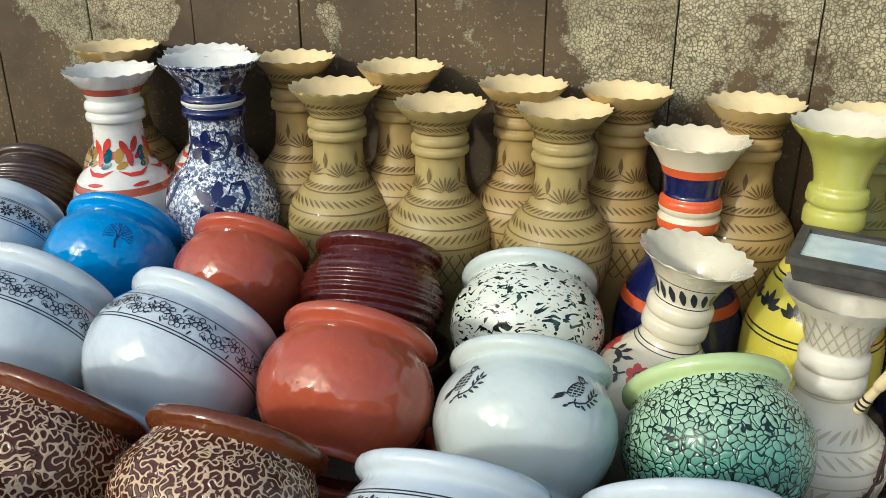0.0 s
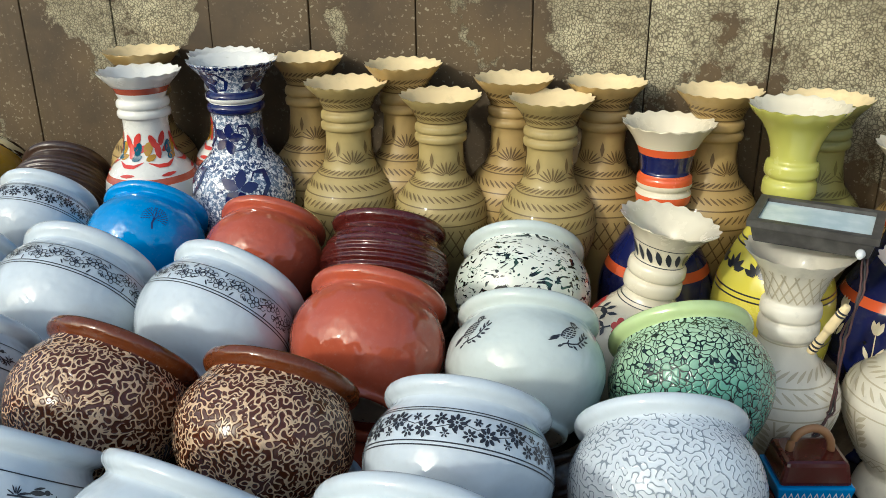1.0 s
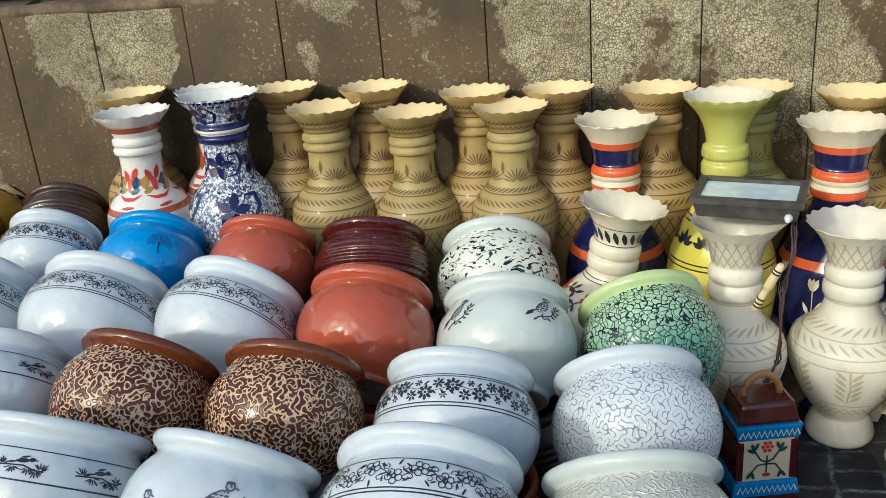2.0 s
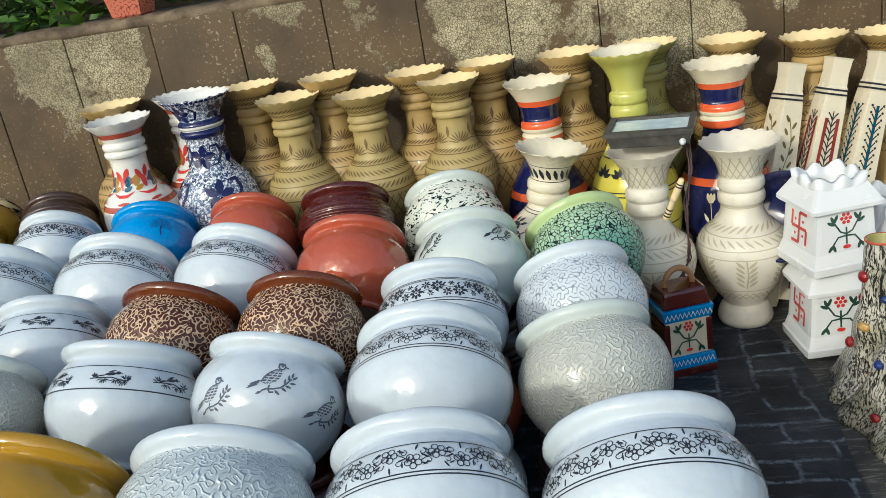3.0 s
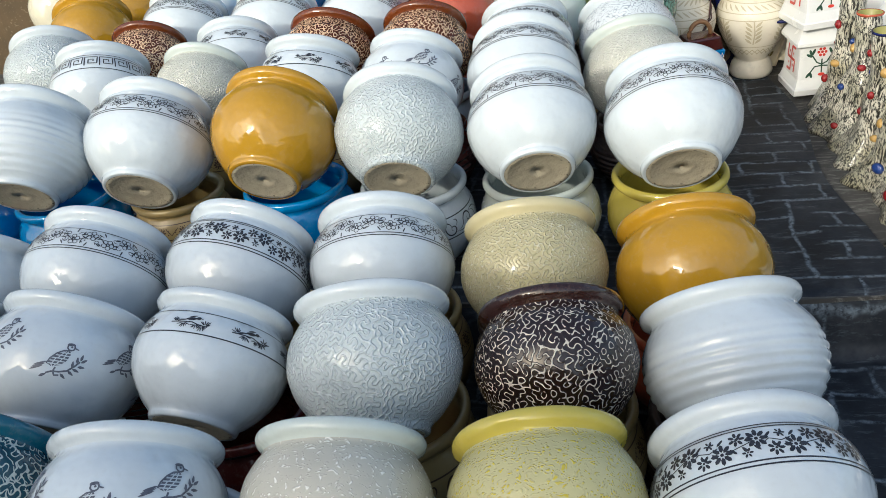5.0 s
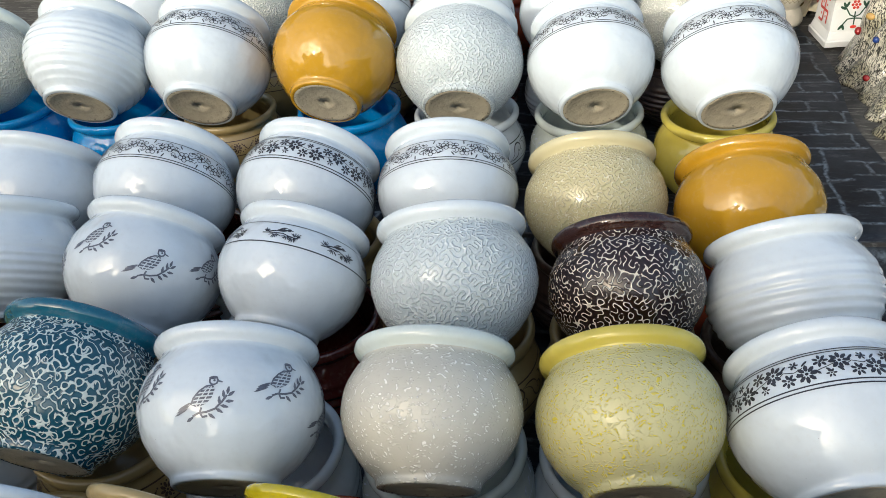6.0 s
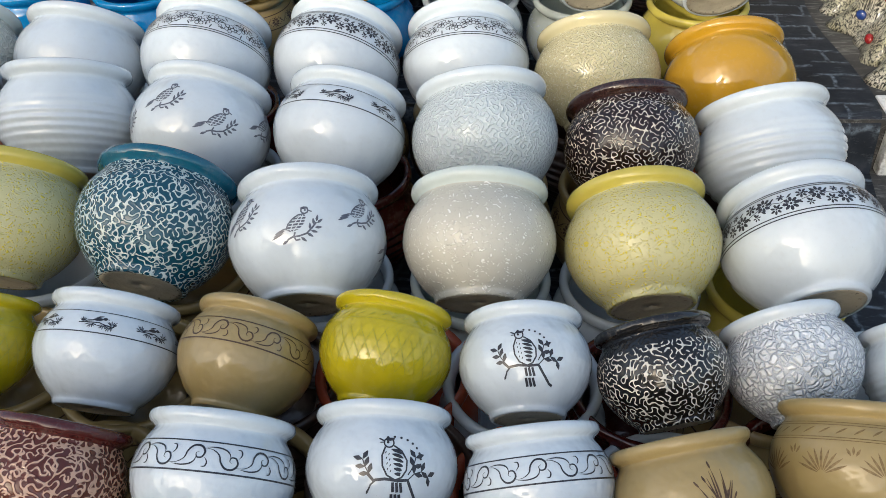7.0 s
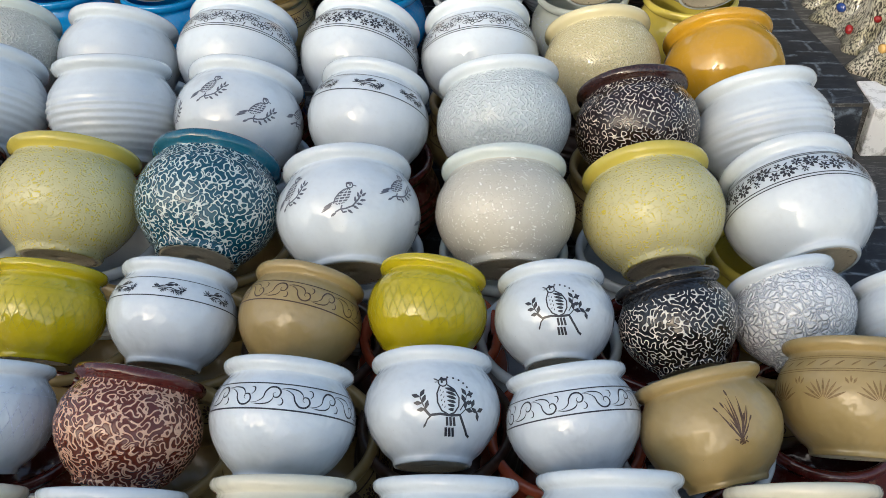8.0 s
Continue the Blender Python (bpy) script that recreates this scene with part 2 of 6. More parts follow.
def splash_mat():
    w = Mat("splashed_glaze", 0.18, coat=0.3)
    co = w.stretch(1.0, 1.0, 2.2, w.warp(3.0, 0.3))
    n1 = w.step(w.noise(6.5, 1.0, 0.5, 0.8, co), 0.605, 0.625)
    n2 = w.step(w.noise(12.0, 1.0, 0.5, 0.3, co), 0.625, 0.645)
    grn = w.step(w.noise(5.0, 2.0), 0.55, 0.7)
    ink = w.mix(grn, srgb(20, 28, 26), srgb(46, 84, 70))
    base = w.mix(w.step(w.noise(2.0, 3.0), 0.5, 0.75), srgb(222, 224, 210), srgb(196, 206, 190))
    w.colour(w.mix(w.math("MAXIMUM", n1, n2), base, ink))
    w.bump(w.noise(3.0), 0.2, 0.02)
    return w.m


def streaked_mat():
    """Cream glaze trailed round with dark brown bands of uneven width."""
    w = Mat("brown_streaked_glaze", 0.18, coat=0.3)
    n = w.step(w.noise(2.2, 3.0, 0.6, 0.6, w.stretch(0.7, 0.7, 9.0, w.warp(2.0, 0.10))), 0.46, 0.52)
    w.colour(w.mix(n, srgb(204, 186, 140), srgb(58, 38, 26)))
    w.bump(w.noise(3.0), 0.2, 0.02)
    return w.m


def unglazed(name, c):
    """Bare fired clay: smooth and dusty, with chips and dark grit near the edge."""
    w = Mat(name, 0.85)
    n = w.step(w.noise(3.0, 4.0, 0.6), 0.3, 0.75)
    v = w.t.nodes.new("ShaderNodeVectorMath")
    v.operation = "LENGTH"
    w.link(w.stretch(1.0, 1.0, 0.0), v.inputs[0])
    ring = w.step(v.outputs["Value"], 0.36, 0.48)
    grit = w.math("MULTIPLY", w.step(w.noise(16.0, 3.0, 0.6), 0.60, 0.64), w.math("ADD", w.math("MULTIPLY", ring, 0.75), 0.12))
    w.colour(w.mix(grit, w.mix(n, shade(c, 0.78), c), srgb(52, 46, 34)))
    w.bump(w.math("ADD", w.noise(9.0, 4.0), w.math("MULTIPLY", grit, -0.6)), 0.2, 0.02)
    return w.m


def paint(name, c, rough=0.3):
    w = Mat(name, rough, coat=0.15 if rough < 0.5 else 0.0)
    w.colour(w.mix(w.step(w.noise(25.0, 3.0), 0.35, 0.65), c, (c[0] * 1.5 + 0.01, c[1] * 1.5 + 0.01, c[2] * 1.5 + 0.01, 1)))
    return w.m


def wall_mat():
    """Old dark oil paint on concrete; broad patches have peeled to a pale, crazed undercoat, most of them high up."""
    w = Mat("peeling_paint", 0.6)
    w.co = w.t.nodes.new("ShaderNodeNewGeometry").outputs["Position"]
    big = w.noise(2.1, 2.0, 0.5, 0.3, w.stretch(1.15, 1.0, 0.8))
    z = w.t.nodes.new("ShaderNodeSeparateXYZ")
    w.link(w.co, z.inputs[0])
    up = w.step(z.outputs[2], 0.30, 0.95)
    fine = w.noise(40.0, 5.0, 0.7)
    mid = w.noise(11.0, 3.0, 0.6)
    edge = w.math("ADD", big, w.math("MULTIPLY", w.math("SUBTRACT", fine, 0.5), 0.13))
    edge = w.math("ADD", edge, w.math("MULTIPLY", w.math("SUBTRACT", mid, 0.5), 0.22))
    edge = w.math("ADD", edge, w.math("MULTIPLY", w.math("SUBTRACT", up, 0.7), 0.28))
    peel = w.step(edge, 0.522, 0.534)
    fleckm = w.math("MULTIPLY", w.step(w.noise(95.0, 3.0, 0.6), 0.60, 0.65), w.step(w.noise(4.0, 2.0), 0.34, 0.58))
    craze = w.step(w.voronoi(135.0, "DISTANCE_TO_EDGE", 1.0, w.warp(20.0, 0.03)), 0.13, 0.04)
    fray = w.step(w.math("ADD", edge, w.math("MULTIPLY", w.noise(120.0, 3.0, 0.7), 0.10)), 0.612, 0.567)
    pale = w.mix(w.step(w.noise(7.0, 4.0), 0.35, 0.65), srgb(142, 133, 106), srgb(190, 182, 150))
    pale = w.mix(w.math("MULTIPLY", w.step(w.noise(60.0, 5.0, 0.75), 0.50, 0.58), 0.6), pale, srgb(98, 87, 62))
    pale = w.mix(w.math("MULTIPLY", craze, 0.8), pale, srgb(70, 60, 42))
    pale = w.mix(w.math("MULTIPLY", fray, 0.6), pale, srgb(88, 76, 54))
    dark = w.mix(w.step(w.noise(4.0, 5.0, 0.6), 0.3, 0.7), srgb(60, 47, 30), srgb(95, 77, 50))
    dark = w.mix(w.math("MULTIPLY", w.math("MULTIPLY", fleckm, w.math("ADD", w.math("MULTIPLY", up, 0.6), 0.4)), 0.75), dark, srgb(160, 150, 126))
    streak = w.step(w.noise(1.0, 4.0, 0.7, 0.3, w.stretch(22.0, 22.0, 1.6)), 0.54, 0.72)
    dark = w.mix(w.math("MULTIPLY", streak, 0.35), dark, srgb(58, 48, 34))
    w.colour(w.mix(peel, dark, pale))
    h = w.math("ADD", w.math("MULTIPLY", peel, -0.6), w.math("ADD", w.math("MULTIPLY", w.math("MULTIPLY", craze, peel), -0.5), w.math("MULTIPLY", fine, 0.5)))
    w.bump(h, 0.6, 0.004)
    return w.m


def tarp_mat():
    """Printed vinyl sheet: dark slate slabs laid both ways, worn pale lines, creases and dust."""
    w = Mat("printed_vinyl", 0.55, spec=0.3)
    base = w.mix(w.step(w.noise(5.0, 5.0, 0.65), 0.35, 0.7), srgb(15, 19, 25), srgb(42, 48, 57))
    streak = w.step(w.noise(16.0, 6.0, 0.8, 0.5, w.stretch(0.5, 2.6, 1.0)), 0.54, 0.72)
    base = w.mix(w.math("MULTIPLY", streak, 0.6), base, srgb(108, 116, 122))
    lines = []
    for turn, bw, rh in ((0.05, 0.19, 0.075), (1.62, 0.17, 0.095)):
        br = w.t.nodes.new("ShaderNodeTexBrick")
        br.inputs["Scale"].default_value, br.inputs["Brick Width"].default_value, br.inputs["Row Height"].default_value = 1.0, bw, rh
        br.inputs["Mortar Size"].default_value, br.inputs["Mortar Smooth"].default_value = 0.0085, 0.9
        w.link(w.stretch(1.0, 1.0, 1.0, w.warp(4.0, 0.05, w.warp(26.0, 0.018)), (0, 0, turn)), br.inputs["Vector"])
        lines.append(br.outputs["Fac"])
    way = w.step(w.noise(4.2, 0.0), 0.50, 0.53)
    line = w.t.nodes.new("ShaderNodeMix")
    for i, v in ((0, way), (2, lines[0]), (3, lines[1])):
        w.link(v, line.inputs[i])
    line = line.outputs[0]
    worn = w.step(w.noise(6.0, 5.0, 0.75), 0.38, 0.58)
    broken = w.step(w.noise(60.0, 4.0, 0.7), 0.36, 0.56)
    base = w.mix(w.math("MULTIPLY", w.math("MULTIPLY", line, w.math("MULTIPLY", worn, broken)), 0.95), base, srgb(120, 132, 142))
    dust = w.step(w.noise(2.5, 6.0, 0.75), 0.52, 0.8)
    w.colour(w.mix(w.math("MULTIPLY", dust, 0.34), base, srgb(98, 95, 88)))
    w.bump(w.math("ADD", w.noise(7.0, 5.0, 0.6), w.math("MULTIPLY", line, -0.2)), 0.4, 0.008)
    return w.m


def vase_clay(name, c, rough=0.5, mottle=0.2):
    w = Mat(name, rough, coat=0.08)
    big = w.noise(9.0, 4.0, 0.6)
    col = w.mix(w.step(big, 0.3, 0.7), shade(c, 1 - mottle), c)
    grime = w.step(w.noise(26.0, 4.0, 0.7), 0.55, 0.75)
    w.colour(w.mix(w.math("MULTIPLY", grime, 0.35), col, shade(c, 0.5)))
    w.bump(w.noise(60.0, 3.0), 0.25, 0.002)
    return w.m


M = {
    "white": glaze("white_glaze", srgb(206, 215, 221)),
    "pale": glaze("pale_green_white_glaze", srgb(204, 213, 208)),
    "cream": glaze("cream_glaze", srgb(214, 210, 190)),
    "beige": glaze("beige_glaze", srgb(198, 188, 150)),
    "mustard": glaze("mustard_glaze", srgb(180, 136, 36), mottle=0.10),
    "terracotta": glaze("terracotta_glaze", srgb(178, 84, 58), mottle=0.12),
    "maroon": glaze("maroon_glaze", srgb(78, 26, 22), 0.12),
    "brown": glaze("brown_glaze", srgb(104, 50, 18), 0.12),
    "umber": glaze("umber_glaze", srgb(62, 44, 36), 0.3),
    "blue": glaze("bright_blue_glaze", srgb(10, 142, 214), mottle=0.12),
    "teal": glaze("teal_glaze", srgb(18, 92, 116), mottle=0.2),
    "lime": glaze("lime_glaze", srgb(192, 174, 26), mottle=0.2),
    "yellow": glaze("yellow_glaze", srgb(198, 182, 82), mottle=0.15),
    "tan": glaze("tan_glaze", srgb(160, 139, 92), 0.3),
    "palegreen": glaze("pale_green_glaze", srgb(192, 212, 150)),
    "black": glaze("black_glaze", srgb(24, 22, 22), 0.12),
    "darkbrown": glaze("dark_brown_glaze", srgb(48, 26, 22), 0.12),
    "navy": glaze("navy_glaze", srgb(20, 28, 80), 0.14),
    "orange": glaze("orange_glaze", srgb(222, 96, 52), 0.2),
    "splash": splash_mat(),
    "streaked": streaked_mat(),
    "foot": unglazed("bare_clay", srgb(178, 168, 146)),
    "white_worm": worm("white_worm_glaze", srgb(194, 203, 205), srgb(220, 227, 229), 52.0, 0.34, 0.7, 0.16, cuts=0.42),
    "cream_worm": worm("cream_worm_glaze", srgb(194, 195, 184), srgb(218, 218, 209), 52.0, 0.34, 0.6, 0.16, cuts=0.42),
    "grey_worm": worm("grey_worm_glaze", srgb(214, 221, 226), srgb(140, 150, 160), 50.0, 0.28, 0.3, 0.16),
    "beige_worm": worm("beige_worm_glaze", srgb(192, 182, 142), srgb(222, 215, 184), 58.0, 0.26, 0.7, 0.16, cuts=0.42),
    "dark_worm": worm("dark_worm_glaze", srgb(38, 23, 21), srgb(210, 202, 188), 46.0, 0.27, 0.3, 0.16),
    "black_worm": worm("black_worm_glaze", srgb(22, 20, 20), srgb(210, 204, 194), 38.0, 0.36, 0.3, 0.16, upper=1.13, cuts=0.34),
    "cork": worm("cork_glaze", srgb(80, 38, 17), srgb(220, 186, 148), 47.0, 0.42, 0.4, 0.16, cuts=0.28, branch=True),
    "pink_cork": worm("pink_cork_glaze", srgb(94, 40, 25), srgb(216, 172, 144), 38.0, 0.44, 0.4, 0.16, cuts=0.28, branch=True),
    "teal_worm": worm("teal_net_glaze", srgb(20, 74, 92), srgb(202, 213, 208), 44.0, 0.36, 0.4, 0.16, cuts=0.30, branch=True),
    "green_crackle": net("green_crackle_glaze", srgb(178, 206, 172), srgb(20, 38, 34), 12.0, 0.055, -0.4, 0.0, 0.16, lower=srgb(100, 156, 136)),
    "white_crackle": net("white_crackle_glaze", srgb(232, 235, 237), srgb(200, 205, 212), 10.0, 0.06, -1.0, 0.0, 0.2),
    "yellow_fleck": fleck("yellow_fleck_glaze", srgb(198, 191, 140), srgb(208, 190, 72), 18.0, 0.25, 0.5),
    "cream_fleck": fleck("cream_fleck_glaze", srgb(198, 194, 180), srgb(236, 234, 226), 15.0, 0.20, 0.4),
    "ink": paint("black_brushwork", srgb(30, 32, 40)),
    "greyink": paint("grey_brushwork", srgb(76, 80, 92)),
    "brownink": paint("brown_brushwork", srgb(66, 46, 28)),
    "blueink": paint("dark_blue_brushwork", srgb(20, 38, 92)),
    # darker lime stands in for shade in the incised lattice lines
    "lime_groove_shade": paint("shaded_lime_grooves", srgb(146, 138, 18), 0.5),
    "tanink": paint("incised_tan", srgb(112, 90, 52), 0.6),
    "whiteink": paint("incised_white", srgb(168, 176, 188), 0.6),
    "redink": paint("red_brushwork", srgb(176, 44, 34)),
}

# ---- the turned planter: unit radius at its belly, standing on z = 0 ----
PLANTER = smooth_profile([(0.505, -0.012), (0.550, -0.006), (0.570, 0.035), (0.590, 0.09), (0.73, 0.22), (0.90, 0.46), (0.985, 0.70), (0.995, 0.86), (0.965, 1.05), (0.885, 1.22), (0.822, 1.315), (0.812, 1.36)], 4)
LIP = smooth_profile([(0.812, 1.352), (0.832, 1.378), (0.880, 1.415), (0.905, 1.465), (0.895, 1.525), (0.855, 1.552), (0.81, 1.54), (0.775, 1.47), (0.765, 1.38), (0.83, 1.22), (0.91, 0.95), (0.91, 0.70), (0.80, 0.42), (0.5, 0.16), (0.0, 0.13)], 3)
BODY = lathe("planter_body", PLANTER, 56)
RIM = lathe("planter_rim", LIP, 56)
FOOT = lathe("planter_foot", [(0.0, 0.05), (0.032, 0.05), (0.038, 0.014), (0.20, 0.010), (0.42, 0.006), (0.44, -0.006), (0.50, -0.008), (0.512, 0.004)], 40)
RIBBED = lathe("planter_ribbed_body", [(r + (0.016 * math.sin(z * 52) * min(1, max(0, (z - 0.2) * 4)) * min(1, max(0, (1.25 - z) * 3)) if 0.15 < z < 1.3 else 0), z)
                                       for r, z in smooth_profile(PLANTER[::4] + [PLANTER[-1]], 16)], 56)
GROOVED = lathe("planter_grooved_body", [(r + (0.009 * math.sin(z * 56) * min(1, max(0, (1.1 - z) * 3)) if 0.15 < z < 1.1 else 0), z)
                                         for r, z in smooth_profile(PLANTER[::4] + [PLANTER[-1]], 12)], 56)
PI = math.pi
FACE = -PI / 2


def leafy(p, phi, z, pts, size, side=1.0, w=0.014):
    """A twig with leaves on both sides."""
    p.stroke(phi, z, pts, w)
    for i in range(1, len(pts)):
        x, y = pts[i]
        dx, dy = x - pts[i - 1][0], y - pts[i - 1][1]
        a = math.atan2(dy, dx)
        for s in (0.9, -0.9):
            p.blob(phi, z, x + size * math.cos(a + s * side), y + size * math.sin(a + s * side), size, size * 0.5, a + s * side, 8, 0.6)


def daisy(p, phi, z, x, y, r, n=8):
    for k in range(n):
        a = 2 * PI * k / n
        p.blob(phi, z, x + r * 0.62 * math.cos(a), y + r * 0.62 * math.sin(a), r * 0.38, r * 0.24, a, 6, 0.3)
    p.blob(phi, z, x, y, r * 0.17, r * 0.17, 0, 6)


def mosaic(p, phi, z, edge, rows, s, f=1, gap=0.008, cols=2, seed=1):
    """Fills an outline with small separate tiles, row by row."""
    rnd = random.Random(seed)
    ys = [e[1] for e in edge]
    lo, hi = min(ys), max(ys)
    step = (hi - lo) / rows

    def span(y):
        xs = []
        for (x0, y0), (x1, y1) in zip(edge, edge[1:] + edge[:1]):
            if (y0 - y) * (y1 - y) < 0:
                xs.append(x0 + (x1 - x0) * (y - y0) / (y1 - y0))
        return (min(xs), max(xs)) if len(xs) > 1 else None
    for r in range(rows):
        y0, y1 = lo + step * r + gap / 2, lo + step * (r + 1) - gap / 2
        a, b = span(y0 + 0.0004), span(y1 - 0.0004)
        if not a or not b:
            continue
        cuts = [0.0] + [(c + rnd.uniform(-0.15, 0.15)) / cols for c in range(1, cols)] + [1.0]
        for c0, c1 in zip(cuts, cuts[1:]):
            pts = []
            for (x0, x1), y, q in ((a, y0, c0), (a, y0, c1), (b, y1, c1), (b, y1, c0)):
                g = gap / 2 * (1 if q == c0 else -1)
                pts.append(p.put(phi, z, (x0 + (x1 - x0) * q + g) * s * f, (y + 0.006 * (q - 0.5)) * s))
            p.faces.append(tuple(pts) if f > 0 else tuple(reversed(pts)))


BIRD = [(-0.065, -0.05), (-0.02, -0.066), (0.03, -0.052), (0.066, -0.012), (0.082, 0.04), (0.066, 0.064), (0.025, 0.058), (-0.015, 0.03), (-0.05, -0.01)]


def bird(p, phi, z, s, flip=1):
    """A perched bird made of small tiles, leaning forward, with a capped head, a long tail and a leafy twig under it."""
    f = flip
    mosaic(p, phi, z, BIRD, 6, s, f, 0.008, 3, 4)
    p.stroke(phi, z, [(x * s * f, y * s) for x, y in BIRD[5:] + BIRD[:1]], 0.010 * s)
    p.ring(phi, z, 0.066 * s * f, 0.092 * s, 0.025 * s, 0.011 * s, 9)
    p.blob(phi, z, 0.062 * s * f, 0.112 * s, 0.028 * s, 0.011 * s, 0.1 * f, 8)
    p.blob(phi, z, 0.070 * s * f, 0.094 * s, 0.008 * s, 0.008 * s, 0, 6)
    p.blob(phi, z, 0.104 * s * f, 0.088 * s, 0.020 * s, 0.008 * s, -0.3 * f, 6, 0.6)
    for k in range(3):
        p.blob(phi, z, (-0.105 - 0.010 * k) * s * f, (-0.055 - 0.016 * k) * s, 0.050 * s, 0.0085 * s, (0.42 if f > 0 else PI - 0.42), 6, 0.3)
    for twig in (((-0.055, -0.115), (-0.02, -0.098), (0.03, -0.092), (0.08, -0.075), (0.12, -0.035), (0.15, 0.005)), ((0.0, -0.066), (-0.01, -0.095), (0.005, -0.12), (0.035, -0.115))):
        p.stroke(phi, z, [(x * s * f, y * s) for x, y in twig], 0.012 * s)
    for x, y, a in ((-0.07, -0.13, 0.5), (0.105, -0.085, -0.5), (0.135, -0.06, -0.2), (0.105, -0.025, 1.6), (0.13, 0.01, 1.7), (0.165, -0.03, 0.1), (0.175, 0.015, 0.7), (0.155, 0.035, 1.4), (0.06, -0.115, -0.6)):
        p.blob(phi, z, x * s * f, y * s, 0.026 * s, 0.012 * s, a if f > 0 else PI - a, 7, 0.6)


def bird_tree(p, phi, z, s):
    """A large bird with a striped wing and a barred tail, its beak up, among leaves, buds and dots."""
    def line(pts, w, taper=False):
        p.stroke(phi, z, [(x * s, y * s) for x, y in pts], w * s, taper)

    def spot(x, y, a, b, turn=0.0, n=8, point=0.0):
        p.blob(phi, z, x * s, y * s, a * s, b * s, turn, n, point)
    p.ring(phi, z, -0.045 * s, 0.165 * s, 0.034 * s, 0.011 * s, 12)
    spot(-0.036, 0.190, 0.034, 0.012, 0.2)
    spot(-0.052, 0.168, 0.010, 0.010)
    spot(-0.096, 0.186, 0.024, 0.009, -0.45, 6, 0.5)
    spot(-0.094, 0.166, 0.018, 0.006, 0.1, 6, 0.5)
    line([(-0.07, 0.135), (-0.092, 0.07), (-0.085, 0.0), (-0.05, -0.06), (0.01, -0.09)], 0.012)
    line([(-0.01, 0.145), (0.045, 0.11), (0.085, 0.045), (0.085, -0.02), (0.055, -0.07), (0.01, -0.09)], 0.012)
    for k in range(6):
        line([(-0.028 + 0.006 * k, 0.118 - 0.033 * k), (0.015 + 0.006 * k, 0.108 - 0.032 * k), (0.052 + 0.008 * k - 0.002 * k * k, 0.088 - 0.028 * k)], 0.026, True)
    for j in range(4):
        for k in range(2):
            spot(-0.066 + 0.022 * k + 0.006 * j, 0.095 - 0.038 * j - 0.012 * k, 0.010, 0.0045, 1.2, 6, 0.3)
    for k in (-1, 0, 1):
        for j in range(2):
            line([(0.022 + 0.027 * k, -0.105 - 0.075 * j), (0.034 + 0.030 * k, -0.168 - 0.075 * j)], 0.020)
    line([(-0.19, -0.045), (-0.14, -0.095), (-0.06, -0.085), (0.03, -0.093), (0.10, -0.085), (0.13, -0.14), (0.18, -0.22), (0.205, -0.235)], 0.020)
    line([(-0.12, -0.09), (-0.155, -0.125), (-0.165, -0.155)], 0.012)
    for twig in ([(-0.14, -0.09), (-0.175, -0.05), (-0.205, -0.005), (-0.225, 0.045)], [(0.10, -0.085), (0.145, -0.04), (0.20, -0.02), (0.255, -0.045)], [(0.10, -0.05), (0.135, 0.01), (0.15, 0.07)]):
        leafy(p, phi, z, [(x * s, y * s) for x, y in twig], 0.036 * s)
    spot(-0.17, -0.165, 0.022, 0.010, 1.2, 7, 0.5)
    for k in range(9):
        a = -0.15 + 0.25 * k
        spot(0.19 * math.cos(a), 0.05 + 0.16 * math.sin(a), 0.010, 0.010, 0, 6)


